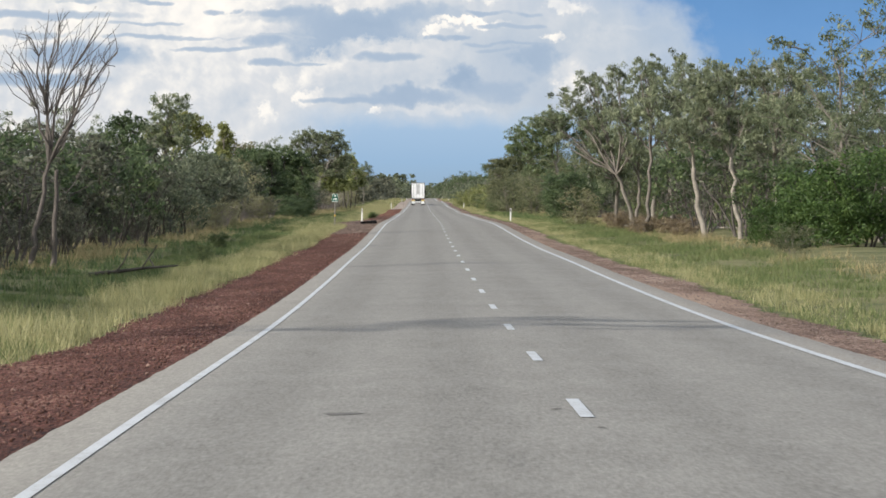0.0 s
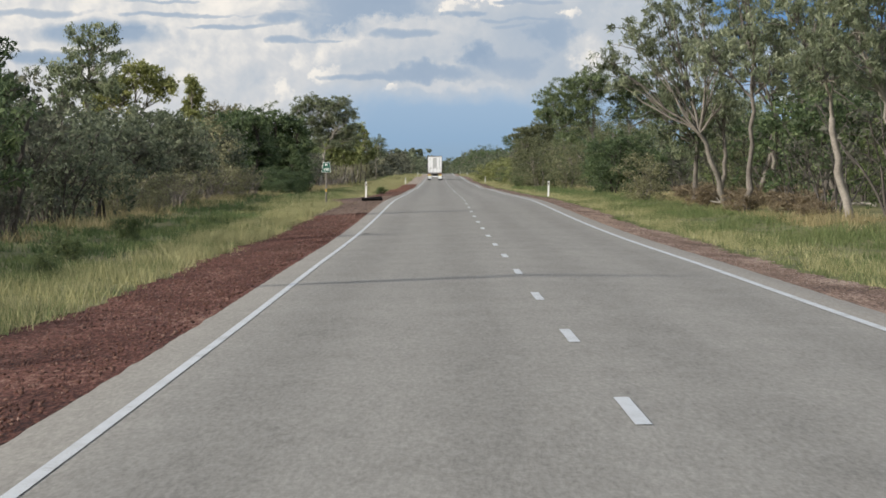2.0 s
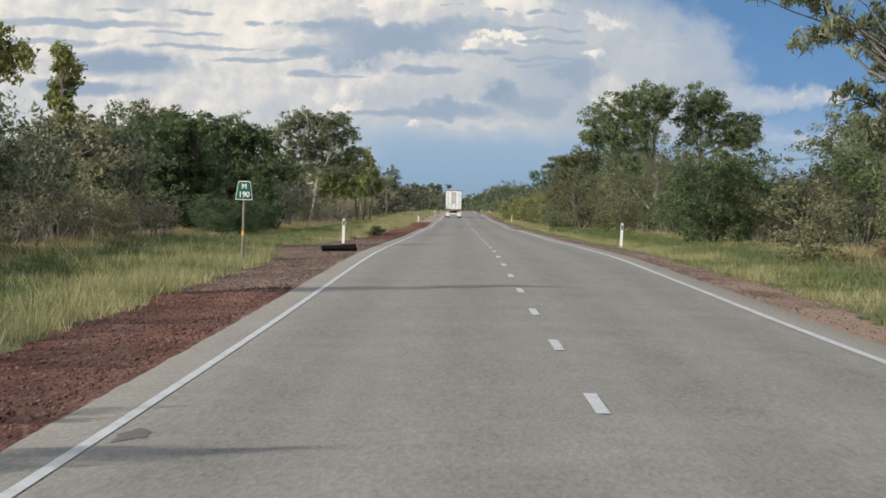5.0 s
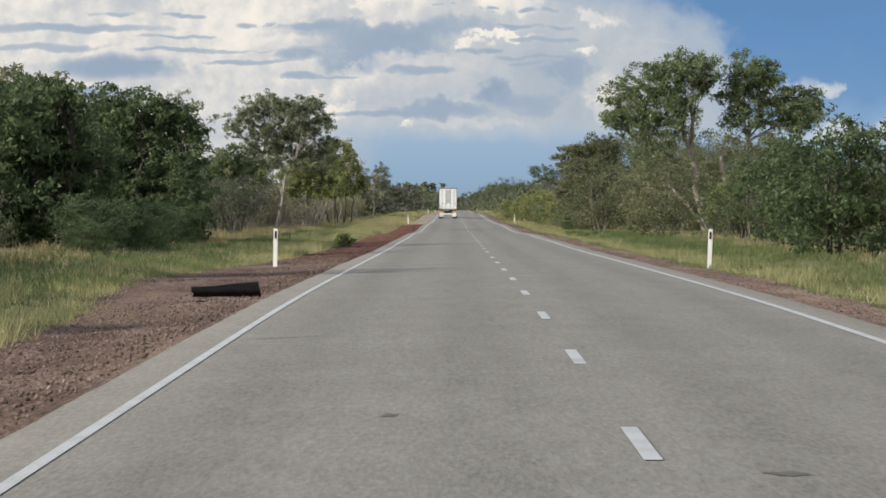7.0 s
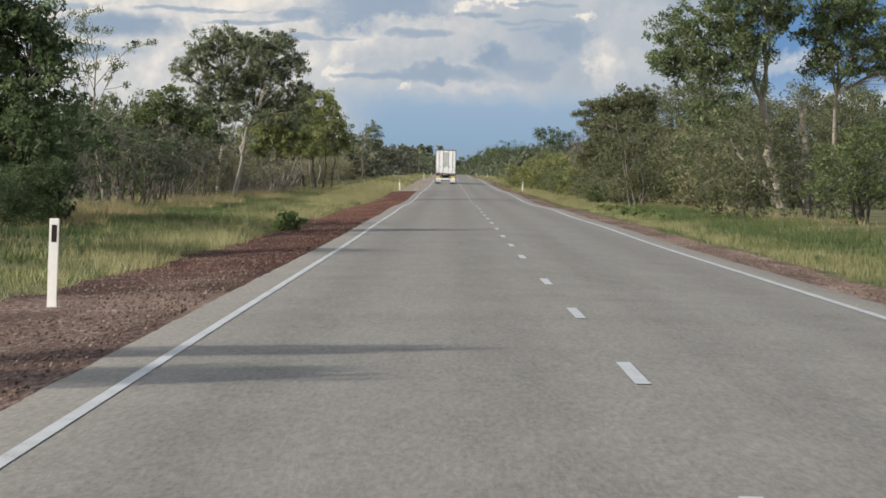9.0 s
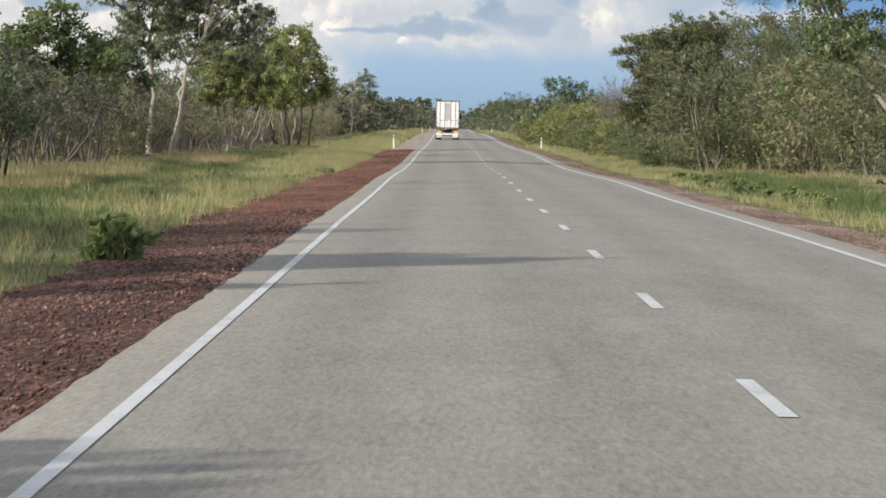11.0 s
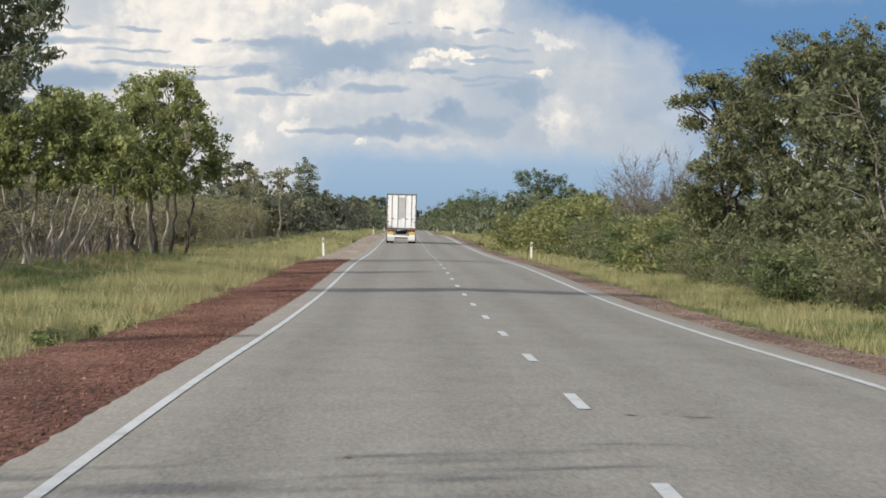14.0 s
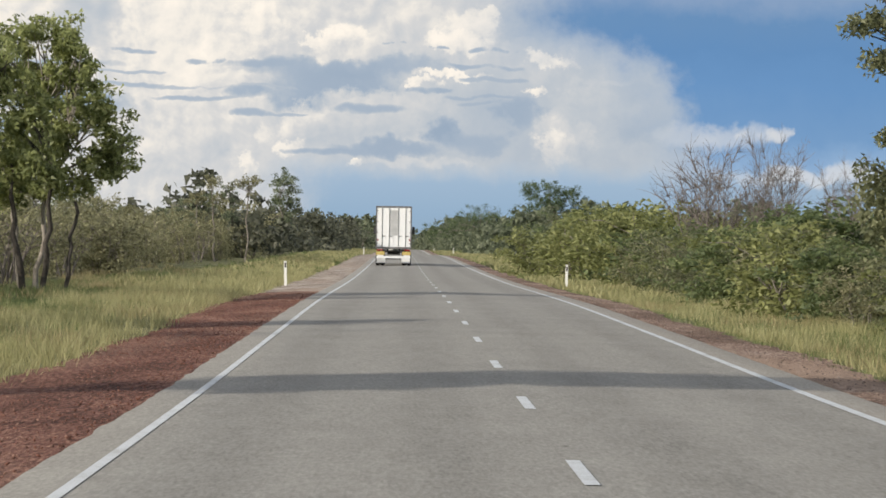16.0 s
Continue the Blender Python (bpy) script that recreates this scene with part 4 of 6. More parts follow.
grown_tree("bloodwood_tree", 302, PALE_LIMB, LEAF_BLOOD, 16.6, 433, ((0, -0.3, 5.36, 0.24), (1.31, 1.24, 5.73, 0.14)),
           ((1.2, 10.4, 1.3, 1), (0.5, 9, 1.3, 1.2), (2.4, 9.5, 1.3, 1.1), (3.3, 8, 2, 1.2), (5.3, 8, 1.2, 1.2), (1, 7.2, 1.2, 0.8), (4.3, 7.2, 1.4, 0.8)), clump=0.55, per=84, fill=1.3)
grown_tree("gum_tree", 303, WHITE_BARK, LEAF_SILVER, -15.4, 477, ((0, -0.13, 5.58, 0.13), (0.91, 1.34, 3.68, 0.14), (0.91, 1.65, 4.13, 0.1)),
           ((-1.3, 8.4, 1.1, 0.9), (-0.2, 9.2, 1.3, 0.9), (-1, 6.3, 0.8, 0.8), (0.2, 7.3, 0.9, 0.8), (-2.5, 7.5, 0.7, 0.6), (2.4, 8.8, 1.3, 1), (3.7, 9.2, 0.9, 0.8), (1.8, 7.1, 1.1, 0.9), (3.3, 7.3, 1.2, 0.9), (4.6, 8.1, 0.8, 0.7), (4.9, 6.4, 0.7, 0.7), (2.5, 5.6, 1, 0.6), (1.2, 9, 1, 0.9), (3.4, 5.7, 0.8, 0.6), (4.5, 5.3, 0.8, 0.6), (4.4, 4.5, 0.7, 0.5), (2.7, 4.8, 0.8, 0.4), (-0.9, 5.1, 0.8, 0.5), (0.6, 6.2, 0.7, 0.5), (1, 5.5, 0.7, 0.6), (0.4, 4.8, 0.6, 0.5), (1.2, 6.4, 0.7, 0.6)), clump=0.35, per=50, fill=1.05, leaf_size=(0.23, 0.075), droop=1.2)
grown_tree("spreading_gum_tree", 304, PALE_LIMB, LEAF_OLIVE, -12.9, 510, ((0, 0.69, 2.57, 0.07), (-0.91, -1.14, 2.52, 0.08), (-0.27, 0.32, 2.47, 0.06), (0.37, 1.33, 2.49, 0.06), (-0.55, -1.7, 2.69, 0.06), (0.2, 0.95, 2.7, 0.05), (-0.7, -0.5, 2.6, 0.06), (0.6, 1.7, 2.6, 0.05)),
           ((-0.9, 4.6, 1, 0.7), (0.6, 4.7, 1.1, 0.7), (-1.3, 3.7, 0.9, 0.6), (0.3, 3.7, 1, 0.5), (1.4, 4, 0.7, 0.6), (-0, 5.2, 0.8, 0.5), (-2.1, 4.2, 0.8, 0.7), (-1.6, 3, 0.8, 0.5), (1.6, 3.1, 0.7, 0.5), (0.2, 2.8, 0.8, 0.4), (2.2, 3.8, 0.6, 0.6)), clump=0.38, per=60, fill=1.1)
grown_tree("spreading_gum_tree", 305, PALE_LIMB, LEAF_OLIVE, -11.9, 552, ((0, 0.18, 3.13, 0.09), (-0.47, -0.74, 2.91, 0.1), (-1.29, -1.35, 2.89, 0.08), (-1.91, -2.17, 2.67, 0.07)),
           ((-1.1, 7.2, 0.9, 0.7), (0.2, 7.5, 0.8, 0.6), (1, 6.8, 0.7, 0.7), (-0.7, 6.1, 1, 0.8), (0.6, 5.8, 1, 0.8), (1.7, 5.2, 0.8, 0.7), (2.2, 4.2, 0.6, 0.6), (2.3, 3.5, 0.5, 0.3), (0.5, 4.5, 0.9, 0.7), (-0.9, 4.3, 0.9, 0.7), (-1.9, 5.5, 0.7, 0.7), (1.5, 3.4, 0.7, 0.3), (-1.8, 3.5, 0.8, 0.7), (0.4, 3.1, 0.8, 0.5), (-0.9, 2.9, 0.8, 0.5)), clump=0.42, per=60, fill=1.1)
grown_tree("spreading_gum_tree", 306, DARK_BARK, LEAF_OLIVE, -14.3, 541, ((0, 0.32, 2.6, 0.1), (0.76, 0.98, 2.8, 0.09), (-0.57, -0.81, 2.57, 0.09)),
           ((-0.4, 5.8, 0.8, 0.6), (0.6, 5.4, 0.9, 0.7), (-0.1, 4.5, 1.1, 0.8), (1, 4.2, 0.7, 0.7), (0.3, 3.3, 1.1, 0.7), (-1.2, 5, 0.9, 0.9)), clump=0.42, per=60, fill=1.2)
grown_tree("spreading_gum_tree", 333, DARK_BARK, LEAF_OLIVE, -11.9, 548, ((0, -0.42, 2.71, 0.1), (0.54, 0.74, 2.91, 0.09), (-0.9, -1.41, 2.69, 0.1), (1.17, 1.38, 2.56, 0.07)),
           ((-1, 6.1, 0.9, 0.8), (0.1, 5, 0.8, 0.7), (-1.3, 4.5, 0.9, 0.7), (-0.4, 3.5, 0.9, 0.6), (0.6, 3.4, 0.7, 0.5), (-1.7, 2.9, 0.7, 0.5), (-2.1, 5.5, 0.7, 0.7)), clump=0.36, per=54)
grown_tree("gum_tree", 307, GREY_BARK, LEAF_SILVER, 11.4, 210, ((0, 0.33, 2.59, 0.15), (-0.7, -1.91, 3.03, 0.13), (1.21, 1.18, 3.12, 0.12), (3.73, 2.99, 3.86, 0.15), (0.32, 1.39, 3.55, 0.13)),
           ((-5.4, 5.9, 0.8, 0.6), (-4.4, 7.1, 0.9, 0.7), (-3.3, 8, 1, 0.7), (-5, 5, 0.8, 0.4), (-3.5, 6.1, 0.9, 0.6), (-2.4, 7, 0.9, 0.8), (-1.8, 8.2, 0.9, 0.8), (-2.8, 4.8, 1, 0.6), (-1.2, 5.9, 1, 0.8), (-0.3, 7.4, 1, 1), (0.1, 8.7, 0.8, 0.6), (0.8, 5.5, 1, 0.8), (1.4, 7, 1, 1), (1.8, 8.4, 0.8, 0.6), (2.5, 5.7, 1, 0.8), (2.9, 7.4, 0.9, 0.9), (3.3, 8.5, 0.8, 0.7), (3.7, 5.5, 0.8, 1), (-0.9, 4.3, 1, 0.6)), clump=0.29, per=46, fill=0.5, leaf_size=(0.25, 0.06), droop=1.5)
grown_tree("gum_tree", 308, PALE_LIMB, LEAF_SILVER, 11.6, 172, ((0, -0.5, 3.23, 0.15), (1.62, 1.18, 3.66, 0.12), (3.36, 3.13, 3.66, 0.12)),
           ((-1, 4.8, 0.8, 0.7), (0.1, 5.9, 1, 0.8), (1.2, 6.9, 1, 0.8), (-0.1, 7, 0.9, 0.7), (1.7, 5.5, 0.9, 0.8), (2.5, 7.4, 1, 0.8), (3.6, 7.2, 1, 0.9), (3.1, 5.7, 0.9, 0.9), (0.7, 4.4, 0.8, 0.6), (4.1, 5.3, 0.8, 1), (2.3, 4.4, 0.8, 0.6), (4.6, 7.1, 0.7, 1)), clump=0.29, per=46, fill=0.5, leaf_size=(0.25, 0.06), droop=1.5)
grown_tree("slender_gum_tree", 309, GREY_BARK, LEAF_GUM, -13.3, 826, ((0, 0.07, 3.74, 0.14),),
           ((0.3, 7.1, 1.3, 1.3), (0.7, 5.1, 1, 1.3), (-0.5, 5.4, 0.8, 0.9), (0.3, 3.1, 0.7, 0.7)), clump=0.55, per=60)
grown_tree("gum_tree", 310, GREY_BARK, LEAF_PALE, -13.9, 700, ((0, -0.2, 3.97, 0.07), (2.12, 2.17, 4.02, 0.07), (-1.06, -1.3, 3.73, 0.06)),
           ((-0.4, 5.4, 0.6, 0.5), (2.2, 5.2, 0.9, 0.6), (-1.3, 4.3, 0.8, 0.5), (0.3, 4, 0.7, 0.5)), clump=0.45, per=45, fill=0.8)
grown_tree("bloodwood_tree", 311, GREY_BARK, LEAF_DARK, 16.9, 889, ((0, -0.31, 5.14, 0.18),),
           ((-0.7, 7.5, 2.5, 1.3), (-3.2, 7.6, 1, 0.9), (1.9, 7.1, 1.6, 1), (-0.3, 5.9, 3.3, 1.2), (-2.6, 4.7, 2.4, 1.2), (2.4, 4.6, 2.6, 1.2), (4.2, 5.4, 1.6, 1.0)), clump=0.8, per=90)
grown_tree("bloodwood_tree", 312, GREY_BARK, LEAF_DARK, 12.2, 1070, ((0, -0.15, 4.21, 0.2),),
           ((-0.2, 6.5, 3.2, 1.6), (-3.2, 4.9, 2.8, 1.6), (-6.7, 3.6, 3.6, 1.4), (2.1, 5, 1.8, 2)), clump=1.1, per=110)
grown_tree("acacia_tree", 313, DARK_BARK, LEAF_ACACIA, 9.8, 497, ((0, -0.7, 3.08, 0.12), (0.33, 0.6, 3.6, 0.13), (0.99, 1.43, 3.46, 0.12), (1.64, 2.09, 3.31, 0.12)),
           ((-0.5, 6.5, 0.9, 0.6), (-1.1, 4.9, 1, 0.9), (0.7, 6.8, 0.9, 0.7), (0.7, 5.2, 1.2, 1), (2, 6.8, 0.9, 0.9), (0.3, 3.1, 1.3, 1.2), (2.2, 4.3, 0.9, 1.3), (-1, 1.4, 1.2, 0.8), (0.8, 1.3, 1.2, 0.8), (2.3, 2, 0.9, 1), (0, 0.8, 1.5, 0.5)), clump=0.40, per=80, fill=1.3, leaf_size=(0.16, 0.07))
grown_tree("acacia_tree", 323, DARK_BARK, LEAF_ACACIA, 10.4, 514, ((0, -0.8, 2.81, 0.1), (-0.57, -1.39, 3.75, 0.08), (-0.76, -1.03, 4.7, 0.07)),
           ((-1.1, 6.3, 0.9, 0.6), (-2, 6.7, 0.6, 0.2), (-2.5, 6, 0.5, 0.2), (-2.3, 5.3, 0.5, 0.2), (-0.4, 3.8, 1.2, 1), (-1.4, 3.9, 0.8, 0.7), (-1.6, 2, 1, 0.8), (-2.1, 2.9, 0.6, 0.6), (-0.9, 5.3, 0.9, 0.7), (0.1, 6.1, 0.8, 0.8), (-0.8, 1.5, 1.1, 0.8)), clump=0.38, per=76, fill=1.2, leaf_size=(0.16, 0.07))
grown_tree("dead_tree", 324, DEAD_DARK, None, -12.1, 105, ((0, 0.59, 2.81, 0.085), (0.65, 0.84, 2.66, 0.08)),
           ((0.4, 5.0, 0.5, 0.6), (0.1, 6.3, 0.6, 0.7), (0.9, 6.6, 0.6, 0.7), (1.8, 5.6, 0.6, 0.6), (1.4, 4.6, 0.6, 0.5), (2.0, 6.6, 0.5, 0.6), (-0.3, 5.6, 0.5, 0.5), (2.5, 5.9, 0.4, 0.5)), clump=0.34, fill=0.5)
grown_tree("wattle_tree", 314, DARK_BARK, LEAF_DARK, -13.4, 338, ((0, -0.22, 2.26, 0.12), (1.12, 1.34, 2.49, 0.1), (-1.12, -1.12, 2.26, 0.1)),
           ((-1.3, 5.3, 1.3, 0.7), (-0, 5.2, 1.3, 0.7), (1.3, 5, 1, 0.7), (2, 4, 0.6, 0.9), (-0, 3.8, 1.7, 1.2), (-1.6, 3.2, 1.3, 1.2), (1.8, 2.3, 0.9, 1.3), (0.4, 1.8, 1.7, 1.3), (2, 0.7, 0.7, 0.8), (-0.7, 0.6, 1.9, 0.9)), clump=0.42, per=80, leaf_size=(0.18, 0.09), fill=1.1)
grown_tree("wattle_tree", 315, DARK_BARK, LEAF_DARK, -14.5, 311, ((0, -0.18, 2.15, 0.12), (0.92, 1.1, 2.52, 0.1), (-0.92, -1.1, 2.15, 0.1)),
           ((-0.2, 4.7, 1, 0.7), (-0.9, 3.8, 0.8, 1), (0.8, 4.5, 1, 0.8), (0.4, 3.1, 1.4, 1), (-0.5, 2, 1.2, 1.2), (1.5, 2.5, 1, 1), (0.8, 0.9, 1.5, 1), (-0.9, 0.6, 1, 0.9), (1.7, 0.9, 0.9, 0.9)), clump=0.40, per=80, leaf_size=(0.17, 0.085), fill=1.1)
grown_tree("gum_tree", 316, GREY_BARK, LEAF_GUM, -14.2, 193, ((0, 0.02, 4.87, 0.1), (-0.75, -0.83, 3.93, 0.08)),
           ((0.3, 6.5, 0.9, 0.5), (-0.4, 5.6, 0.6, 0.5), (0.8, 5.6, 0.6, 0.5), (0, 4.7, 0.9, 0.6), (-0.8, 4.4, 0.7, 0.7), (1, 4.6, 0.5, 0.4), (-1.1, 5.2, 0.5, 0.4)), clump=0.29, per=42, fill=0.6, leaf_size=(0.24, 0.065), droop=1.3)
grown_tree("yellow_gum_tree", 317, GREY_BARK, LEAF_YELLOW, -17.7, 262, ((0, -0.02, 4.23, 0.09), (-0.93, -1.24, 4.21, 0.07)),
           ((0.3, 6.9, 1.1, 0.4), (-0.5, 6.3, 0.8, 0.6), (1, 6.3, 0.9, 0.5), (1.4, 5.8, 0.7, 0.5), (-1.4, 5.8, 0.8, 0.5), (-2, 5.2, 0.7, 0.7), (-0.9, 5, 0.8, 0.5), (-2.6, 4.5, 0.7, 0.8)), clump=0.36, per=56, fill=0.95, droop=0.9)
grown_tree("yellow_gum_tree", 318, GREY_BARK, LEAF_YELLOW, -15.0, 266, ((0, -0.13, 3.94, 0.07),),
           ((-0, 6.2, 0.4, 0.4), (0.1, 5.4, 0.5, 0.6), (-0.1, 4.4, 0.5, 0.6), (-0.1, 3.6, 0.4, 0.5)), clump=0.32, per=56, droop=0.9)
grown_tree("bloodwood_tree", 319, DARK_BARK, LEAF_GREEN, -17.3, 434, ((0, 0.15, 1.58, 0.1), (2.4, 1.99, 1.84, 0.09), (1.2, 1.13, 1.6, 0.08)),
           ((0.9, 4.2, 0.9, 0.8), (1.9, 4.7, 0.8, 0.7), (0.2, 3.5, 0.8, 0.7), (2.8, 3.6, 1, 0.9), (1.5, 3.1, 1.2, 0.9), (3.7, 3.3, 0.5, 0.8), (2.9, 2.3, 1, 0.6), (0.5, 2.5, 1, 0.6)), clump=0.42, per=70, fill=0.9)
grown_tree("gum_tree", 320, DARK_BARK, LEAF_GUM, -17.6, 425, ((0, 0.04, 1.56, 0.08), (0.61, 0.75, 1.57, 0.07)),
           ((-0.1, 3.4, 0.7, 0.5), (0.6, 3.4, 0.6, 0.5), (-0.7, 3, 0.7, 0.6), (0.3, 2.7, 0.9, 0.5)), clump=0.38, per=55, fill=0.8)
grown_tree("gum_tree", 334, GREY_BARK, LEAF_GUM, -18.0, 428, ((0, 0.04, 1.22, 0.08), (0.42, 0.57, 1.13, 0.06), (-0.63, -0.9, 1.31, 0.07)),
           ((-0.1, 4.3, 0.8, 0.6), (0.6, 3.4, 0.9, 0.7), (-0.5, 2.9, 1, 0.8), (-1.2, 3.8, 0.8, 0.8), (0.3, 2.1, 1, 0.7), (1.4, 2.4, 0.6, 0.6), (-1.1, 1.8, 0.8, 0.6)), clump=0.34, per=46, fill=0.85, leaf_size=(0.22, 0.075), droop=1.1)

grown_tree("gum_tree", 321, GREY_BARK, LEAF_GUM, -16.2, 468, ((0, 0.03, 2.67, 0.08), (0.91, 0.95, 2.49, 0.07)),
           ((-0.1, 4.6, 0.8, 0.6), (0.6, 4.1, 0.7, 0.5), (-0.3, 3.5, 0.8, 0.5), (1.1, 3.3, 0.5, 0.4), (-1, 4.3, 0.6, 0.8)), clump=0.38, per=55, fill=0.9)
grown_tree("gum_tree", 322, GREY_BARK, LEAF_PALE, -15.8, 330, ((0, -0.37, 4.09, 0.06), (1.11, 1.29, 4.09, 0.05)),
           ((-1.9, 6.1, 0.8, 0.6), (-0.9, 5.5, 0.8, 0.6), (-2.2, 5, 0.7, 0.6), (-0.2, 5.9, 0.5, 0.4)), clump=0.30, per=26, fill=0.6)
grown_tree("wattle_tree", 325, DARK_BARK, LEAF_BLUE_AND_HAZE, -13.9, 228, ((0, -0.21, 1.54, 0.08), (-0.54, -0.94, 1.53, 0.07), (0.54, 0.87, 1.56, 0.07)),
           ((-0.4, 3.6, 0.8, 0.5), (0.7, 3.5, 0.8, 0.5), (-1, 2.6, 1, 0.7), (0.3, 2.5, 1.1, 0.7), (-0.2, 1.5, 1.3, 0.7), (1.2, 1.9, 0.7, 0.7)), clump=0.36, per=50, leaf_size=(0.17, 0.08))
grown_tree("wattle_tree", 326, DARK_BARK, LEAF_BLUE_AND_HAZE, -14.0, 215, ((0, -0.19, 1.56, 0.08), (-0.65, -0.84, 1.55, 0.07), (0.49, 0.62, 1.25, 0.06)),
           ((-0.2, 3.6, 0.7, 0.5), (-1.2, 3.3, 0.7, 0.6), (-0, 2.6, 0.9, 0.6), (-1.2, 2.2, 1, 0.7), (-0, 1.6, 1, 0.6)), clump=0.36, per=50, leaf_size=(0.17, 0.08))
grown_tree("wattle_tree", 327, DARK_BARK, LEAF_BLUE_AND_HAZE, -13.5, 245, ((0, -0.1, 1.65, 0.07), (0.52, 0.68, 1.67, 0.06)),
           ((-0.2, 2.8, 0.7, 0.6), (0.4, 1.9, 0.8, 0.7), (-0.2, 1.2, 0.8, 0.7)), clump=0.34, per=44, leaf_size=(0.17, 0.08))
grown_tree("wattle_tree", 328, DARK_BARK, LEAF_GREEN, -14.0, 285, ((0, -0.04, 1.36, 0.07), (-0.8, -1.1, 1.34, 0.06)),
           ((-0.9, 2.8, 1, 0.7), (0.2, 2.7, 1, 0.9), (-0.3, 1.5, 1.3, 0.8), (-1.1, 1.6, 0.8, 0.8)), clump=0.36, per=46, fill=0.8, leaf_size=(0.17, 0.08))
grown_tree("gum_tree", 329, SHADED_BARK, LEAF_GUM, 10.1, 222, ((0, 0.13, 2.65, 0.13), (1.2, 1.32, 3.01, 0.12)),
           ((-2, 4.1, 0.6, 0.4), (-1.1, 4.9, 0.8, 0.6), (-0.6, 3.8, 0.8, 0.6), (-1.3, 3.2, 0.7, 0.5), (0.3, 4.4, 0.8, 0.7), (0.5, 3.2, 0.8, 0.7), (1.3, 5.2, 0.7, 0.8), (1.3, 3.9, 0.7, 0.8), (-0.2, 2.6, 0.7, 0.5), (-1.7, 5.9, 0.6, 0.5), (-0.3, 6.3, 0.8, 0.6), (1.1, 6.8, 0.8, 0.8)), clump=0.30, per=44, fill=0.5, leaf_size=(0.25, 0.06), droop=1.5)
grown_tree("gum_tree", 330, SHADED_BARK, LEAF_SILVER, 13.3, 196, ((0, -0.14, 4.77, 0.12), (-2.99, -2.72, 4.23, 0.11)),
           ((-3, 8.3, 0.8, 0.7), (-1.2, 8.8, 0.4, 0.7), (-1.4, 7.3, 1, 0.8), (0.5, 7.9, 1.1, 0.8), (-2.7, 6.8, 1.1, 0.8), (-0.5, 6.1, 1.3, 0.8), (-4.1, 5.7, 1.1, 0.8), (1.1, 6.1, 1.3, 1), (-2.2, 5.2, 1.3, 0.8), (3, 5.9, 1.1, 1)), clump=0.29, per=46, fill=0.36, leaf_size=(0.25, 0.06), droop=1.5)
grown_tree("wattle_tree", 332, DARK_BARK, LEAF_DARK, -12.4, 150, ((0, -0.2, 3.54, 0.08), (0.41, 0.71, 3.54, 0.07)),
           ((-0.5, 4.8, 0.7, 0.4), (-0.8, 4.3, 0.8, 0.4), (-0.1, 3.7, 0.8, 0.5), (-1.1, 3.5, 0.8, 0.5)), clump=0.30, per=44, leaf_size=(0.15, 0.07))

# the skirt of bushes along the eastern verge
for k in range(30):
    kind = (DARK_C, SCRUB_C, GREEN_BUSH, DARK_C, YELLOW_BUSH)[k % 5]
    stand(kind, 8.9 + 0.5 * math.sin(2.1 * k), 472 + 4.4 * k, 1.4 + 0.5 * abs(math.sin(1.7 * k)) + (0.5 if k > 12 else 0.0), 77 * k % 360, 1.5)
# low growth at the foot of the dark wattles
for k in range(9):
    stand(DARK_A, -11.5 - 0.6 * abs(math.sin(2.3 * k)), 296 + 5.0 * k, 1.2 + 0.7 * abs(math.sin(1.3 * k)), 83 * k % 360, 1.2)
# woods behind the eastern gums
for kind, x, y, h in ((GUM_C, 16.5, 285, 6.2), (GUM_A, 18.0, 300, 6.4), (DARK_A, 17.0, 292, 4.6), (GUM_C, 19.2, 316, 6.6), (DARK_C, 16.8, 306, 4.8), (GUM_A, 20.5, 332, 6.2), (GUM_C, 22.0, 346, 6.8)):
    stand(kind, x, y, h, 71 * y % 360, 1.25)
stand(GUM_C, -17.0, 500, 6.6, 40, 1.1)
stand(GUM_C, -18.4, 490, 6.0, 130, 1.1)
# understorey beneath the great domed trees
for kind, x, y, h, w in ((DARK_C, 14.5, 447, 5.6, 1.0), (ACACIA, 17.5, 450, 7.3, 0.8), (SCRUB_C, 12.6, 455, 4.6, 1.1), (DARK_B, 13.8, 463, 5.2, 1.0), (DARK_C, 19.0, 452, 7.0, 0.9), (DARK_B, 21.6, 458, 6.8, 0.9), (ACACIA, 20.5, 446, 7.4, 0.8), (ACACIA, 16.0, 470, 6.4, 0.8), (DARK_C, 12.8, 476, 5.4, 1.0)):
    stand(kind, x, y, h, 37 * y % 360, w)

# the belts of woodland on both sides
rng = random.Random(5)


def belt(side, y0, y1, step, near, kinds, spread_x, heights):
    y = y0
    while y < y1:
        x = side * (near + spread_x * rng.random() ** 1.3)
        k = rng.choice(kinds)
        stand(k, x, y + rng.uniform(-step, step) * 0.5, rng.uniform(*heights) , rng.uniform(0, 360), rng.uniform(0.9, 1.25))
        y += step


belt(-1, 60, 180, 2.3, 12.6, [SCRUB_A, SCRUB_B, SCRUB_BLUE, THICKET, SCRUB_BLUE], 6, (3.0, 4.6))
belt(-1, 180, 280, 3.0, 13.2, [SCRUB_A, SCRUB_C, SCRUB_BLUE, THICKET, SCRUB_BLUE], 6, (2.8, 4.4))
belt(-1, 80, 180, 4.0, 12.2, [THICKET, SCRUB_A], 3, (1.2, 2.1))
belt(-1, 180, 280, 3.0, 12.0, [PALE_THICKET, PALE_THICKET, SCRUB_C], 2, (1.0, 1.9))
belt(-1, 352, 430, 3.8, 12.8, [SCRUB_A, SCRUB_B, SCRUB_C, THICKET], 7, (2.8, 4.2))
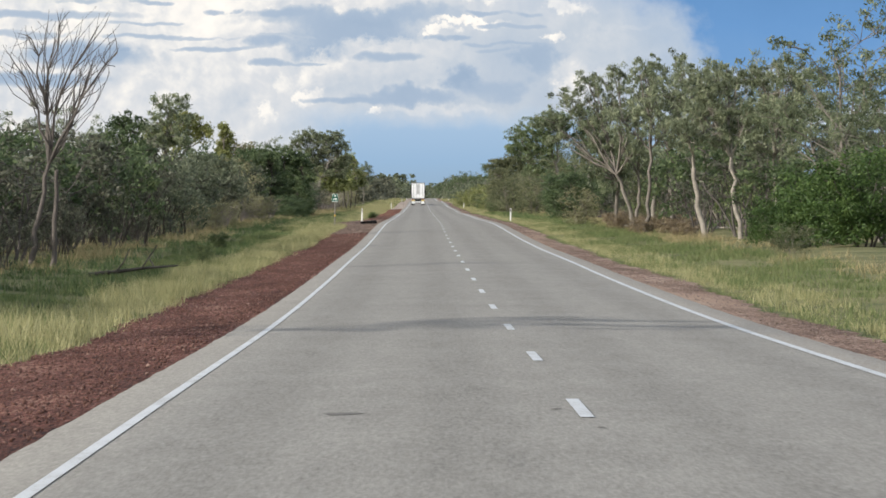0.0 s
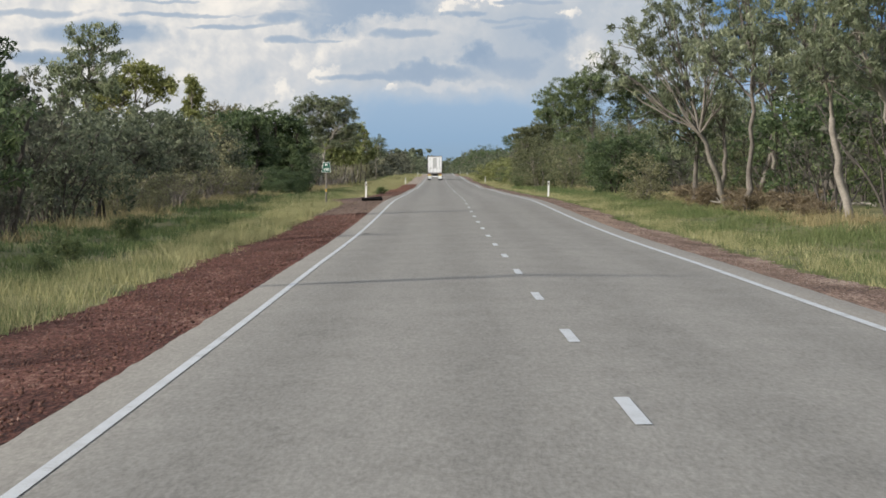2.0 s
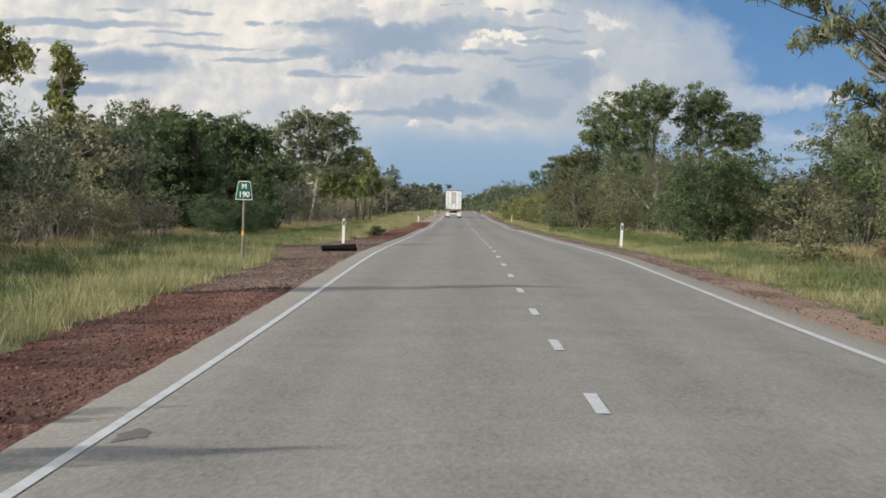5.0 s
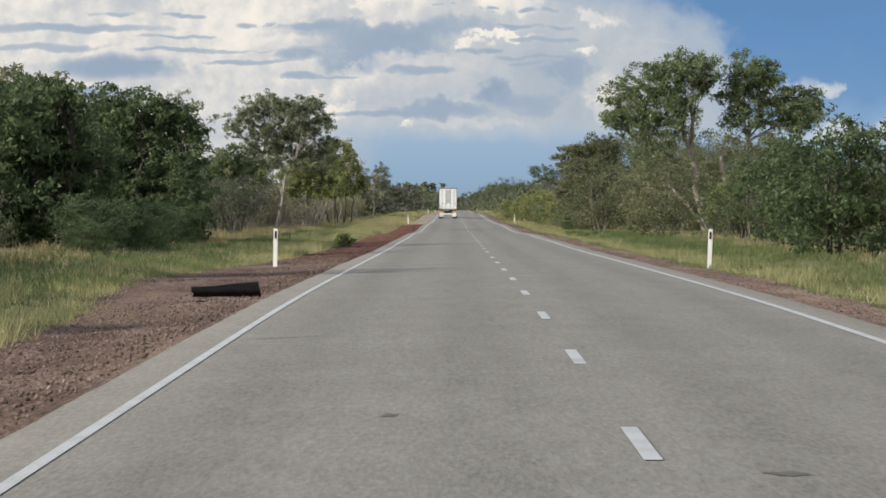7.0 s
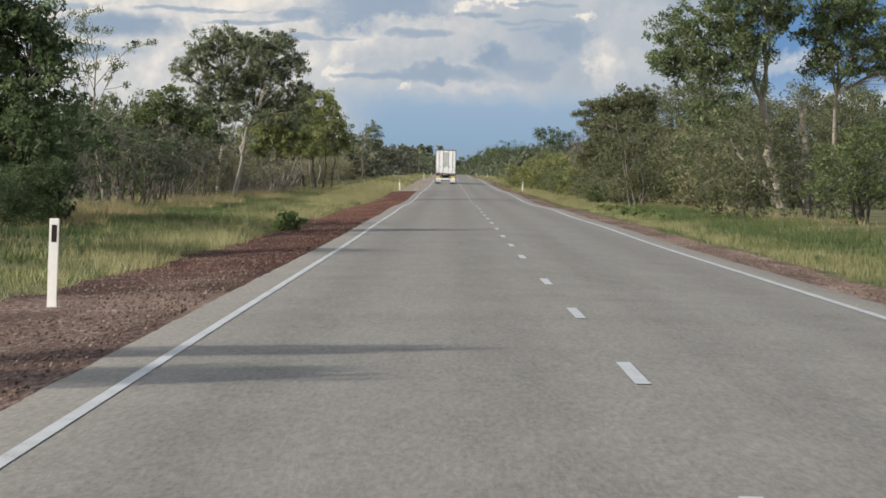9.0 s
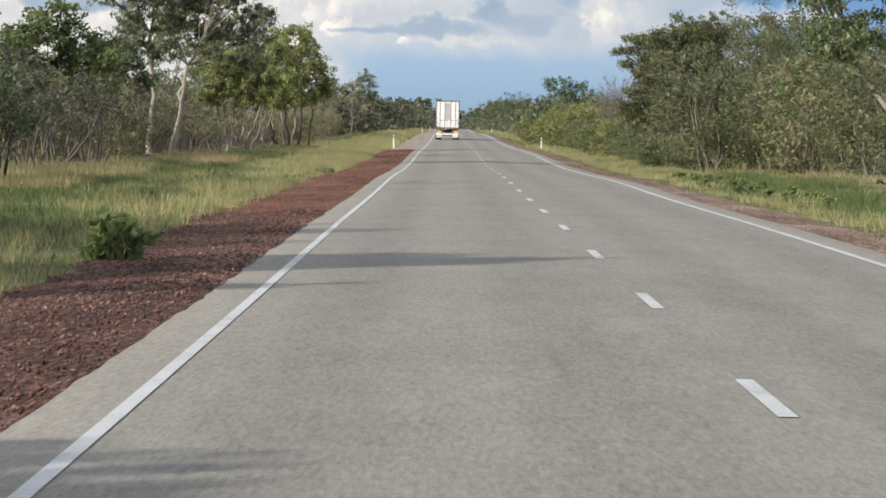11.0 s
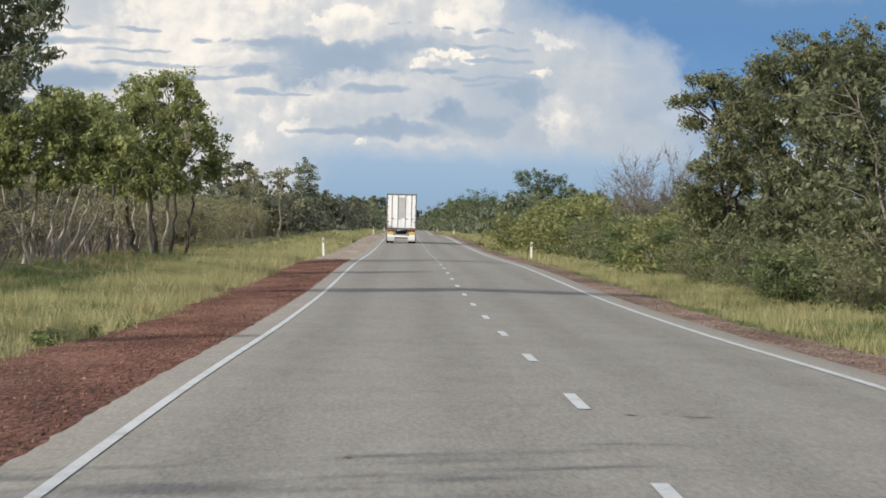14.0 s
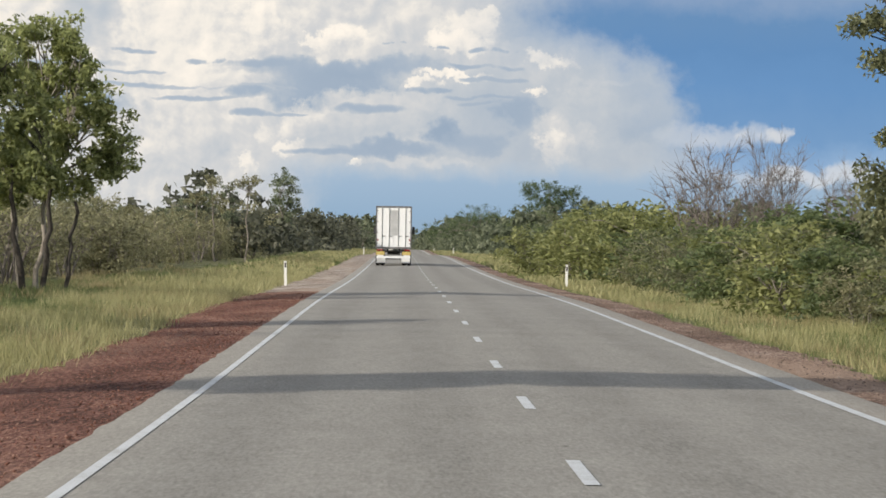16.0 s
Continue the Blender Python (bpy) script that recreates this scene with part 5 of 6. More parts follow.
belt(-1, 20, 430, 7.0, 17, [GUM_C, SCRUB_B, SCRUB_A, GUM_THIN], 14, (3.2, 4.7))
belt(-1, 432, 472, 2.4, 16.2, [PALE_THICKET, PALE_THICKET, THICKET], 6, (1.7, 2.7))
belt(-1, 478, 566, 2.2, 13.6, [PALE_THICKET, PALE_THICKET, THICKET], 7, (1.7, 2.9))
belt(-1, 430, 720, 5.0, 15, [SCRUB_C, SCRUB_C, THICKET], 14, (2.4, 3.8))
belt(-1, 440, 566, 4.0, 16.5, [SCRUB_C, THICKET], 5, (3.2, 4.4))
belt(-1, 430, 900, 20.0, 22, [GUM_C, GUM_THIN, GUM_A], 18, (4.5, 6.5))
belt(1, 165, 262, 3.2, 12.5, [SCRUB_A, SCRUB_B, DARK_B, DARK_C, THICKET], 8, (3.2, 5.0))
belt(1, 262, 405, 3.6, 12.8, [SCRUB_A, SCRUB_B, SCRUB_C, DARK_B, THICKET], 8, (2.2, 3.4))
belt(1, 110, 165, 5, 17, [SCRUB_C, THICKET], 6, (3.5, 5))
belt(1, 110, 258, 6.0, 17, [GUM_C, GUM_A, GUM_THIN, GUM_B], 15, (6.0, 8.5))
belt(1, 443, 540, 4.2, 12.5, [SCRUB_C, DARK_C, SCRUB_A], 10, (2.6, 4.0))
belt(1, 555, 720, 4.2, 10.5, [DARK_C, YELLOW_BUSH, GREEN_BUSH, GREEN_BUSH], 10, (1.6, 2.6))
belt(1, 640, 900, 14.0, 13, [SCRUB_C, DARK_C, YELLOW_BUSH], 14, (2.4, 3.6))
belt(1, 700, 880, 6.0, 12.5, [DARK_C, YELLOW_BUSH, GREEN_BUSH], 7, (3.2, 4.6))
belt(-1, 566, 720, 3.2, 14.0, [SCRUB_C, SCRUB_C, PALE_THICKET], 8, (2.2, 3.6))


# ---------------- far woods, as one mass ----------------
def far_woods(name, seed, rows, leaf, per, size=0.8):
    """Many far trees as one mass of leaf clumps."""
    n = np.random.default_rng(seed)
    blobs = []
    for x, y, h in rows:
        z = float(ground_z(x, y))
        for k in range(9):
            f = 0.12 + 0.88 * n.random()
            r = h * 0.30 * (1.25 - f) + 0.5
            blobs.append((x + n.normal() * h * 0.22, y + n.normal() * h * 0.3, z + f * h * 0.88, r))
    c = leaves_at(n, np.array(blobs), per, size, size * 0.6, 0.3)
    tagged(new(name, loose_mesh(name, c, leaf)), "distant belt of grey-green bush along the highway", "woods", kind="stuff")


nr = np.random.default_rng(8)
rows_w = [(-(12.5 + 26 * nr.random() ** 1.6), y, 3.0 + 4.2 * nr.random() ** 2.4 + 0.0035 * (y - 720)) for y in np.arange(720, 1500, 4.0)]
rows_e = [(10.5 + 22 * nr.random() ** 1.6, y, 2.3 + 3.4 * nr.random() ** 3 + 0.006 * (y - 700)) for y in np.arange(700, 1500, 4.0)]
rows_n = [(nr.uniform(7.5, 60) * nr.choice((-1, 1)), y, nr.uniform(7, 12)) for y in np.arange(1450, 2300, 3.0)] + [(nr.uniform(-90, 90), nr.uniform(2300, 2500), nr.uniform(9, 13)) for k in range(60)]
rows_b = [(nr.choice((-1.2, 1)) * nr.uniform(30, 190), nr.uniform(-60, 1000), nr.uniform(3.5, 6.5)) for k in range(1700)]
far_woods("open_woodland", 6, rows_b, LEAF_GUM, 5, 1.1)
far_woods("far_scrub", 3, rows_w, LEAF_SCRUB, 20)
# blue-grey leaves here: the haze of distance is put into their colour
far_woods("far_trees", 4, rows_e, LEAF_BLUE_AND_HAZE, 20)
far_woods("far_forest", 5, rows_n, LEAF_BLUE_AND_HAZE, 24, 1.5)


# ---------------- grass ----------------
def grass(name, seed, zones, mat, label, patchy=-0.7):
    """zones: x0, x1, y0, y1, blades per square metre, height, width."""
    n = np.random.default_rng(seed)
    parts = []
    for x0, x1, y0, y1, dense, tall, wide in zones:
        k = int(abs(x1 - x0) * (y1 - y0) * dense / 9)
        tx, ty = n.uniform(min(x0, x1), max(x0, x1), k), n.uniform(y0, y1, k)
        keep = np.sin(tx * 0.9 + 0.11 * ty + seed) + 0.8 * np.sin(0.29 * ty - tx * 0.5 + 2 * seed) + n.normal(0, 0.7, k) > patchy
        keep &= (tx > 0) | (tx < west_edge(ty) + (0.12 if tall > 0.1 else 0.9))
        tx, ty = tx[keep], ty[keep]
        vigour = 0.62 + 0.38 * np.sin(tx * 0.9 + ty * 0.17 + 2 * seed) * np.sin(ty * 0.43)
        x = np.repeat(tx, 9) + n.normal(0, 0.11, 9 * len(tx))
        y = np.repeat(ty, 9) + n.normal(0, 0.11, 9 * len(tx))
        h = tall * np.repeat(vigour, 9) * n.uniform(0.5, 1.25, len(x))
        a = n.uniform(0, 2 * np.pi, len(x))
        w = wide * n.uniform(0.5, 1.2, len(x))
        base = np.stack([x, y, ground_z(x, y) - 0.02], 1)
        side = np.stack([np.cos(a) * w / 2, np.sin(a) * w / 2, 0 * a], 1)
        tip = base + np.stack([n.normal(0, 0.42, len(x)) * h, n.normal(0, 0.42, len(x)) * h, h], 1)
        parts.append(np.stack([base - side, base + side, tip], 1))
    tagged(new(name, loose_mesh(name, np.concatenate(parts), mat)), label, "grass", kind="stuff")


grass("verge_grass", 3, ((-6, -8.2, 30, 420, 51, 0.26, 0.0204), (-7.2, -9.6, 40, 330, 72, 0.26, 0.026), (-7.2, -13, 330, 640, 58, 0.28, 0.027), (6, 11, 40, 640, 54, 0.3, 0.027), (5, 6.3, 40, 640, 45, 0.16, 0.0204),
                         (-6, -12, 640, 1250, 10, 0.35, 0.12), (5.2, 11, 640, 1250, 10, 0.35, 0.12)), GRASS, "green roadside grass on the verge", -0.8)
grass("seeding_grass", 4, ((-5.9, -7.7, 30, 236, 108, 0.46, 0.01632), (-5.9, -7.7, 236, 300, 51, 0.28, 0.01632), (-5.9, -7.7, 300, 440, 66, 0.48, 0.01632), (-7.7, -9.5, 200, 440, 30, 0.4, 0.01632), (-5.9, -9.4, 440, 640, 114, 0.46, 0.01768), (5.3, 7.2, 40, 440, 54, 0.3, 0.01768), (5.3, 8.4, 440, 640, 96, 0.36, 0.01768), (-6, -11, 560, 1250, 14, 0.45, 0.12), (5.2, 9.5, 560, 1250, 14, 0.45, 0.12)), STRAW, "tall yellow seeding grass along the gravel", -1.15)
grass("green_grass", 6, ((6.6, 10, 325, 450, 50, 0.30, 0.028), (-8.0, -13, 60, 330, 30, 0.30, 0.034), (-7.0, -10.8, 330, 470, 60, 0.28, 0.028), (-8.3, -10.8, 470, 560, 40, 0.26, 0.028)), DEEP_GRASS, "deep green grass and weeds before the scrub", -0.9)
grass("dry_grass", 5, ((9.8, 12.6, 165, 262, 50, 0.5, 0.03), (-11.2, -12.9, 100, 290, 45, 0.45, 0.03), (-5.2, -6.2, 385, 470, 150, 0.05, 0.03), (-4.5, -5.9, 30, 110, 40, 0.03, 0.024), (-10.4, -13.4, 330, 480, 70, 0.44, 0.026), (-5.1, -6.3, 200, 440, 60, 0.07, 0.022), (-10.5, -15, 60, 640, 18, 0.4, 0.0272), (9.5, 13, 60, 640, 15, 0.36, 0.0272), (-6.2, -11, 450, 760, 39, 0.38, 0.02176), (5.5, 8.6, 450, 760, 33, 0.32, 0.02176)), DRY_GRASS, "dry straw-coloured grass at the foot of the bush", 0.0)


# ---------------- loose stones and straw on the shoulders ----------------
STONE = leaf_material("loose_stone", (0.040, 0.020, 0.016), (0.132, 0.066, 0.051), (0.30, 0.205, 0.168), 0.0, 0.9)
STONE_RED = leaf_material("loose_red_stone", (0.060, 0.028, 0.020), (0.200, 0.090, 0.065), (0.40, 0.27, 0.21), 0.0, 0.9)
STONE_BROWN = leaf_material("loose_brown_stone", (0.055, 0.041, 0.035), (0.180, 0.132, 0.110), (0.40, 0.33, 0.285), 0.0, 0.9)


def loose_stones(name, seed, x_of, y0, y1, per_metre, size, mat, label):
    """Small eight-sided stones strewn along a shoulder; x_of gives the strip's edges along y."""
    n = np.random.default_rng(seed)
    k = int((y1 - y0) * per_metre)
    y = n.uniform(y0, y1, k)
    a, b = x_of(y)
    x = a + (b - a) * n.random(k)
    r = size * n.uniform(0.4, 1.0, k) ** 1.5
    c = np.stack([x, y, ground_z(x, y) + 0.014 + r * 0.25], 1)
    turn = n.uniform(0, 2 * np.pi, k)
    u = np.stack([np.cos(turn), np.sin(turn), n.normal(0, 0.25, k)], 1) * (r * n.uniform(0.8, 1.5, k))[:, None]
    v = np.stack([-np.sin(turn), np.cos(turn), n.normal(0, 0.25, k)], 1) * (r * n.uniform(0.6, 1.0, k))[:, None]
    w = np.stack([n.normal(0, 0.2, k), n.normal(0, 0.2, k), np.ones(k)], 1) * (r * n.uniform(0.5, 1.0, k))[:, None]
    verts = np.stack([c + u, c + v, c - u, c - v, c + w, c - w], 1).reshape(-1, 3)
    one = np.array([(0, 1, 4), (1, 2, 4), (2, 3, 4), (3, 0, 4), (1, 0, 5), (2, 1, 5), (3, 2, 5), (0, 3, 5)])
    tris = (one[None] + 6 * np.arange(k)[:, None, None]).reshape(-1)
    me = bpy.data.meshes.new(name)
    me.vertices.add(6 * k)
    me.vertices.foreach_set("co", np.ascontiguousarray(verts, dtype=np.float32).ravel())
    me.loops.add(24 * k)
    me.loops.foreach_set("vertex_index", tris.astype(np.int32))
    me.polygons.add(8 * k)
    me.polygons.foreach_set("loop_start", np.arange(0, 24 * k, 3, dtype=np.int32))
    me.materials.append(mat)
    me.update(calc_edges=True)
    tagged(new(name, me), label, "gravel", kind="stuff")


west = lambda y: (west_edge(y), -4.02 + 0 * y)
worn_west = lambda y: (west_edge(y), -3.94 + 0 * y)
east = lambda y: (4.06 + 0 * y, 5.0 + wander(y, 5, 0.30))
loose_stones("loose_gravel", 21, west, 25, 201, 75, 0.027, STONE, "rust-red stones strewn over the gravel shoulder")
loose_stones("loose_gravel", 22, west, 200, 300, 92, 0.028, STONE_BROWN, "brown and grey stones strewn over the gravel shoulder")
loose_stones("loose_gravel", 23, worn_west, 299, 372, 86, 0.028, STONE, "maroon stones strewn over the gravel shoulder")
loose_stones("loose_gravel", 24, worn_west, 371, 560, 44, 0.022, STONE_RED, "rust-red stones strewn over the gravel shoulder")
loose_stones("loose_gravel", 25, east, 40, 560, 14, 0.020, STONE_BROWN, "brown stones strewn over the narrow eastern shoulder")

# ---------------- guide posts ----------------
REFLECTOR = simple("dark_reflector", (0.012, 0.010, 0.010), (0.04, 0.02, 0.018), 8, 0.3)
STEEL_DARK = simple("dark_steel", (0.02, 0.02, 0.022), (0.07, 0.07, 0.072), 3, 0.55, 0.6)
RUBBER = simple("black_rubber", (0.004, 0.004, 0.005), (0.014, 0.0135, 0.0135), 9, 0.9)

RUBBER.node_tree.nodes["Principled BSDF"].inputs["Specular IOR Level"].default_value = 0.12


def guide_post():
    ob = new("guide_post", None)
    part("post", box_bm(-0.055, 0.055, -0.018, 0.018, -0.2, 1.0, 0.008), POST_WHITE, ob)
    part("reflector", box_bm(-0.028, 0.028, -0.024, -0.016, 0.74, 0.93, 0.003), REFLECTOR, ob, "small dark reflector strip")
    return tagged(ob, "white plastic roadside guide post with a dark reflector", "guide post", "roadside guide posts")


first = guide_post()
for i, (x, y, lean) in enumerate(((-5.65, 285, 1), (5.45, 285, 2), (-5.8, 591, -2), (5.45, 594, 1), (-5.7, 905, 0), (5.5, 925, 0), (-5.7, 1190, 0), (5.5, 1200, 0))):
    m = pose(x, y, float(ground_z(x, y)), 0, lean, 0)
    if i == 0:
        first.matrix_basis = m
    else:
        copy_thing(first, m)

# ---------------- distance marker ----------------
SIGN_GREEN = simple("sign_green", (0.006, 0.085, 0.055), (0.012, 0.13, 0.085), 3, 0.45)
SIGN_WHITE = simple("sign_white", (0.72, 0.74, 0.74), (0.84, 0.85, 0.85), 4, 0.5)
POLE_WOOD = simple("weathered_pole", (0.13, 0.118, 0.105), (0.27, 0.25, 0.225), 5, 0.9)
BAND_YELLOW = simple("yellow_band", (0.55, 0.30, 0.03), (0.70, 0.42, 0.05), 5, 0.6)


def trapezoid(w0, w1, h, depth, y, z, r=0.03):
    bm = bmesh.new()
    pts = []
    for cx, cz, a0 in ((w0 / 2 - r, z + r, -90), (w1 / 2 - r, z + h - r, 0), (-w1 / 2 + r, z + h - r, 90), (-w0 / 2 + r, z + r, 180)):
        for k in range(5):
            t = radians(a0 + 22.5 * k)
            pts.append((cx + r * math.cos(t), y, cz + r * math.sin(t)))
    f = bm.faces.new([bm.verts.new(p) for p in pts])
    e = bmesh.ops.extrude_face_region(bm, geom=[f])
    bmesh.ops.translate(bm, vec=(0, depth, 0), verts=[v for v in e["geom"] if isinstance(v, bmesh.types.BMVert)])
    bmesh.ops.recalc_face_normals(bm, faces=bm.faces[:])
    return bm


def letters(name, text, size, place, mat, parent):
    cu = bpy.data.curves.new(name, "FONT")
    cu.body, cu.size, cu.align_x, cu.align_y, cu.extrude, cu.offset = text, size, "CENTER", "CENTER", 0.002, 0.004
    tmp = new(name, cu)
    me = bpy.data.meshes.new_from_object(tmp.evaluated_get(bpy.context.evaluated_depsgraph_get()))
    bpy.data.objects.remove(tmp)
    me.materials.clear()
    me.materials.append(mat)
    ob = under(name, me, parent)
    ob.matrix_basis = Matrix.Translation(place) @ pose(0, 0, 0, 90)
    return ob


def distance_marker(x, y):
    ob = new("distance_marker", None)
    part("pole", cyl_bm(0.034, 2.35, Matrix.Translation((0, 0.03, 0.875)), 14), POLE_WOOD, ob)
    part("yellow_band", cyl_bm(0.037, 0.11, Matrix.Translation((0, 0.03, 0.78)), 14), BAND_YELLOW, ob, "yellow painted band on the pole")
    plate = part("plate", trapezoid(0.42, 0.30, 0.46, 0.008, -0.012, 1.60), SIGN_WHITE, ob, "white-edged trapezoid plate")
    part("panel", trapezoid(0.385, 0.275, 0.425, 0.004, -0.018, 1.617), SIGN_GREEN, plate, "green face of the plate")
    letters("letter", "M", 0.17, (0, -0.021, 1.93), SIGN_WHITE, plate)
    letters("number", "190", 0.185, (0, -0.021, 1.73), SIGN_WHITE, plate)
    ob.matrix_basis = pose(x, y, float(ground_z(x, y)), 0, 0.6, 0)
    tagged(ob, "green trapezoid distance marker on a weathered pole", "road sign")


distance_marker(-6.35, 226)


# ---------------- blown tyre tread on the shoulder ----------------
def tyre_tread(x, y):
    ob = new("tyre_tread", None)
    n, rows = 30, 14
    for name, r_in, z_in, thick in (("tread_band", 0.0, 0.0, 0.02), ("tread_ply", -0.022, 0.0, 0.012)):
        bm = bmesh.new()
        grid = []
        for i in range(n + 1):
            t = i / n
            line = []
            for j in range(rows + 1):
                u = j / rows
                roll = math.pi * (1.55 - 0.35 * t) * (u - 0.10)
                r = (0.082 + 0.046 * t ** 1.6 + 0.004 * math.sin(7 * t + 3 * u)) + r_in
                rib = 0.004 * (1 if (j // 2) % 2 else -1) if r_in == 0 else 0
                sag = 0.012 * math.sin(3.1 * t)
                line.append(bm.verts.new((-0.52 + t * 1.04 + 0.02 * math.sin(6 * u), -math.sin(roll) * (r + rib) * 1.15 + 0.04 * math.sin(2.5 * t), max(0.01, r + sag - math.cos(roll) * (r + rib) * 0.95))))
            grid.append(line)
        for i in range(n):
            for j in range(rows):
                bm.faces.new((grid[i][j], grid[i + 1][j], grid[i + 1][j + 1], grid[i][j + 1]))
        bmesh.ops.recalc_face_normals(bm, faces=bm.faces[:])
        bmesh.ops.solidify(bm, geom=bm.faces[:], thickness=thick)
        part(name, bm, RUBBER, ob)
    for k in range(7):
        f = random.Random(k).uniform(-0.5, 0.5)
        part("torn_cord", cyl_bm(0.006, 0.12, Matrix.Translation((f, -0.12, 0.03)) @ pose(0, 0, 0, 70, 0, 40 * k), 6, 0.003), RUBBER, ob)
    ob.matrix_basis = pose(x, y, float(ground_z(x, y)) + 0.02, 0, 0, 4)
    tagged(ob, "black curled strip of blown truck tyre on red gravel", "tyre tread")
    bit = new("tyre_scrap", None)
    part("scrap", box_bm(-0.07, 0.07, -0.03, 0.03, 0.0, 0.02, 0.006), RUBBER, bit)
    bit.matrix_basis = pose(x - 0.25, y - 2.2, float(ground_z(x - 0.25, y - 2.2)) + 0.014, 0, 0, 15)
    tagged(bit, "small black scrap of tyre rubber on gravel", "tyre scrap")


tyre_tread(-4.62, 246.5)

# ---------------- semi-trailer ----------------
TRAILER_WHITE = simple("trailer_white", (0.73, 0.75, 0.77), (0.85, 0.86, 0.87), 0.7, 0.4)
TRAILER_EDGE = simple("trailer_frame", (0.10, 0.10, 0.105), (0.24, 0.24, 0.245), 2, 0.5, 0.4)
ROD_GREY = simple("rod_grey", (0.16, 0.165, 0.17), (0.30, 0.31, 0.32), 3, 0.45, 0.7)
FADED_GREY = simple("faded_grey", (0.36, 0.37, 0.38), (0.52, 0.53, 0.54), 2.5, 0.5)
PLATE_YELLOW = simple("marker_yellow", (0.46, 0.35, 0.10), (0.60, 0.47, 0.17), 6, 0.5)
LAMP_RED = simple("lamp_red", (0.20, 0.012, 0.010), (0.32, 0.02, 0.018), 6, 0.3)
CAB_PAINT = simple("cab_paint", (0.55, 0.55, 0.54), (0.72, 0.72, 0.71), 1.5, 0.35)


def wheel(parent, x, y, r=0.5, w=0.28):
    turn = pose(0, 0, 0, 0, 90)
    bm = cyl_bm(r, w, turn, 28)
    bmesh.ops.bevel(bm, geom=[e for e in bm.edges if abs(e.verts[0].co.x - e.verts[1].co.x) < 1e-4], offset=0.05, segments=2, affect="EDGES")
    hub = part("wheel", bm, RUBBER, parent)
    hub.matrix_basis = Matrix.Translation((x, y, r))
    part("rim", cyl_bm(0.29, w + 0.01, turn, 20, 0.26), ROD_GREY, hub, "grey steel rim")


def semi_trailer(x, y):
    ob = new("semi_trailer", None)
    L, W = 13.6, 1.25
    part("body", box_bm(-W, W, 0.06, L, 1.18, 4.12, 0.03), TRAILER_WHITE, ob, "white box body")
    for a, b in ((-W + 0.09, -0.015), (0.015, W - 0.09)):
        door = part("door", box_bm(a, b, 0.012, 0.058, 1.30, 4.02, 0.012), TRAILER_WHITE, ob, "white rear door")
        for k in (0.30, 0.74):
            px = a + (b - a) * (k if a < 0 else 1 - k)
            part("lock_rod", cyl_bm(0.021, 2.72, Matrix.Translation((px, -0.012, 2.66)), 10), ROD_GREY, door, "grey locking rod")
            part("handle", box_bm(px - 0.03, px + 0.24, -0.045, -0.02, 2.02, 2.08, 0.008), ROD_GREY, door)
        for z in (1.55, 2.3, 3.05, 3.8):
            hx = a if a < 0 else b
            part("hinge", box_bm(hx - 0.07, hx + 0.07, -0.008, 0.012, z - 0.04, z + 0.04, 0.006), ROD_GREY, door)
    part("lettering_strip", box_bm(-0.27, 0.27, 0.006, 0.011, 2.1, 3.85), FADED_GREY, ob, "faded grey vertical panel between the doors")
    for a, b, c, d in ((-W, W, 4.02, 4.14), (-W, W, 1.16, 1.29), (-W, -W + 0.08, 1.29, 4.02), (W - 0.08, W, 1.29, 4.02)):
        part("door_frame", box_bm(a, b, -0.005, 0.06, c, d, 0.008), TRAILER_EDGE, ob)
    for sx in (-0.42, 0.42):
        part("chassis_rail", box_bm(sx - 0.06, sx + 0.06, 0.3, L - 0.5, 0.95, 1.18), STEEL_DARK, ob)
    part("bumper", box_bm(-1.18, 1.18, -0.02, 0.10, 0.50, 0.66, 0.02), TRAILER_WHITE, ob, "white rear bumper bar")
    for sx in (-0.62, 0.62):
        part("bumper_strut", box_bm(sx - 0.05, sx + 0.05, 0.02, 0.10, 0.62, 1.0), STEEL_DARK, ob)
    for s in (-1, 1):
        part("marker_plate", box_bm(min(s * 0.62, s * 1.2), max(s * 0.62, s * 1.2), -0.03, -0.005, 0.74, 0.98, 0.006), PLATE_YELLOW, ob, "yellow rear marker plate")
        part("tail_lamp", box_bm(s * 0.95 - 0.2, s * 0.95 + 0.2, -0.035, 0.02, 1.03, 1.13, 0.01), LAMP_RED, ob, "red tail lamp")
        part("side_lamp", box_bm(s * 1.1 - 0.05, s * 1.1 + 0.05, -0.02, 0.0, 1.72, 1.84, 0.01), LAMP_RED, ob, "small red lamp")
        part("mud_flap", box_bm(s * 0.86 - 0.3, s * 0.86 + 0.3, 0.55, 0.565, 0.18, 0.95), TRAILER_WHITE, ob, "white mud flap")
        for wy in (1.3, 2.55, 3.8, L - 1.6, L - 0.2):
            for wx in (0.76, 1.08):
                wheel(ob, s * wx, wy)
        wheel(ob, s * 1.02, L + 4.3)
    for wy in (1.3, 2.55, 3.8):
        part("axle", cyl_bm(0.07, 2.2, Matrix.Translation((0, wy, 0.5)) @ pose(0, 0, 0, 0, 90), 12), STEEL_DARK, ob)
    part("cab", box_bm(-1.2, 1.2, L + 0.7, L + 3.4, 0.9, 3.3, 0.12), CAB_PAINT, ob, "pale prime mover cab")
    part("bonnet", box_bm(-0.95, 0.95, L + 3.38, L + 5.2, 0.8, 2.0, 0.15), CAB_PAINT, ob)
    part("tractor_chassis", box_bm(-0.45, 0.45, L - 1.5, L + 4.8, 0.7, 0.95), STEEL_DARK, ob)
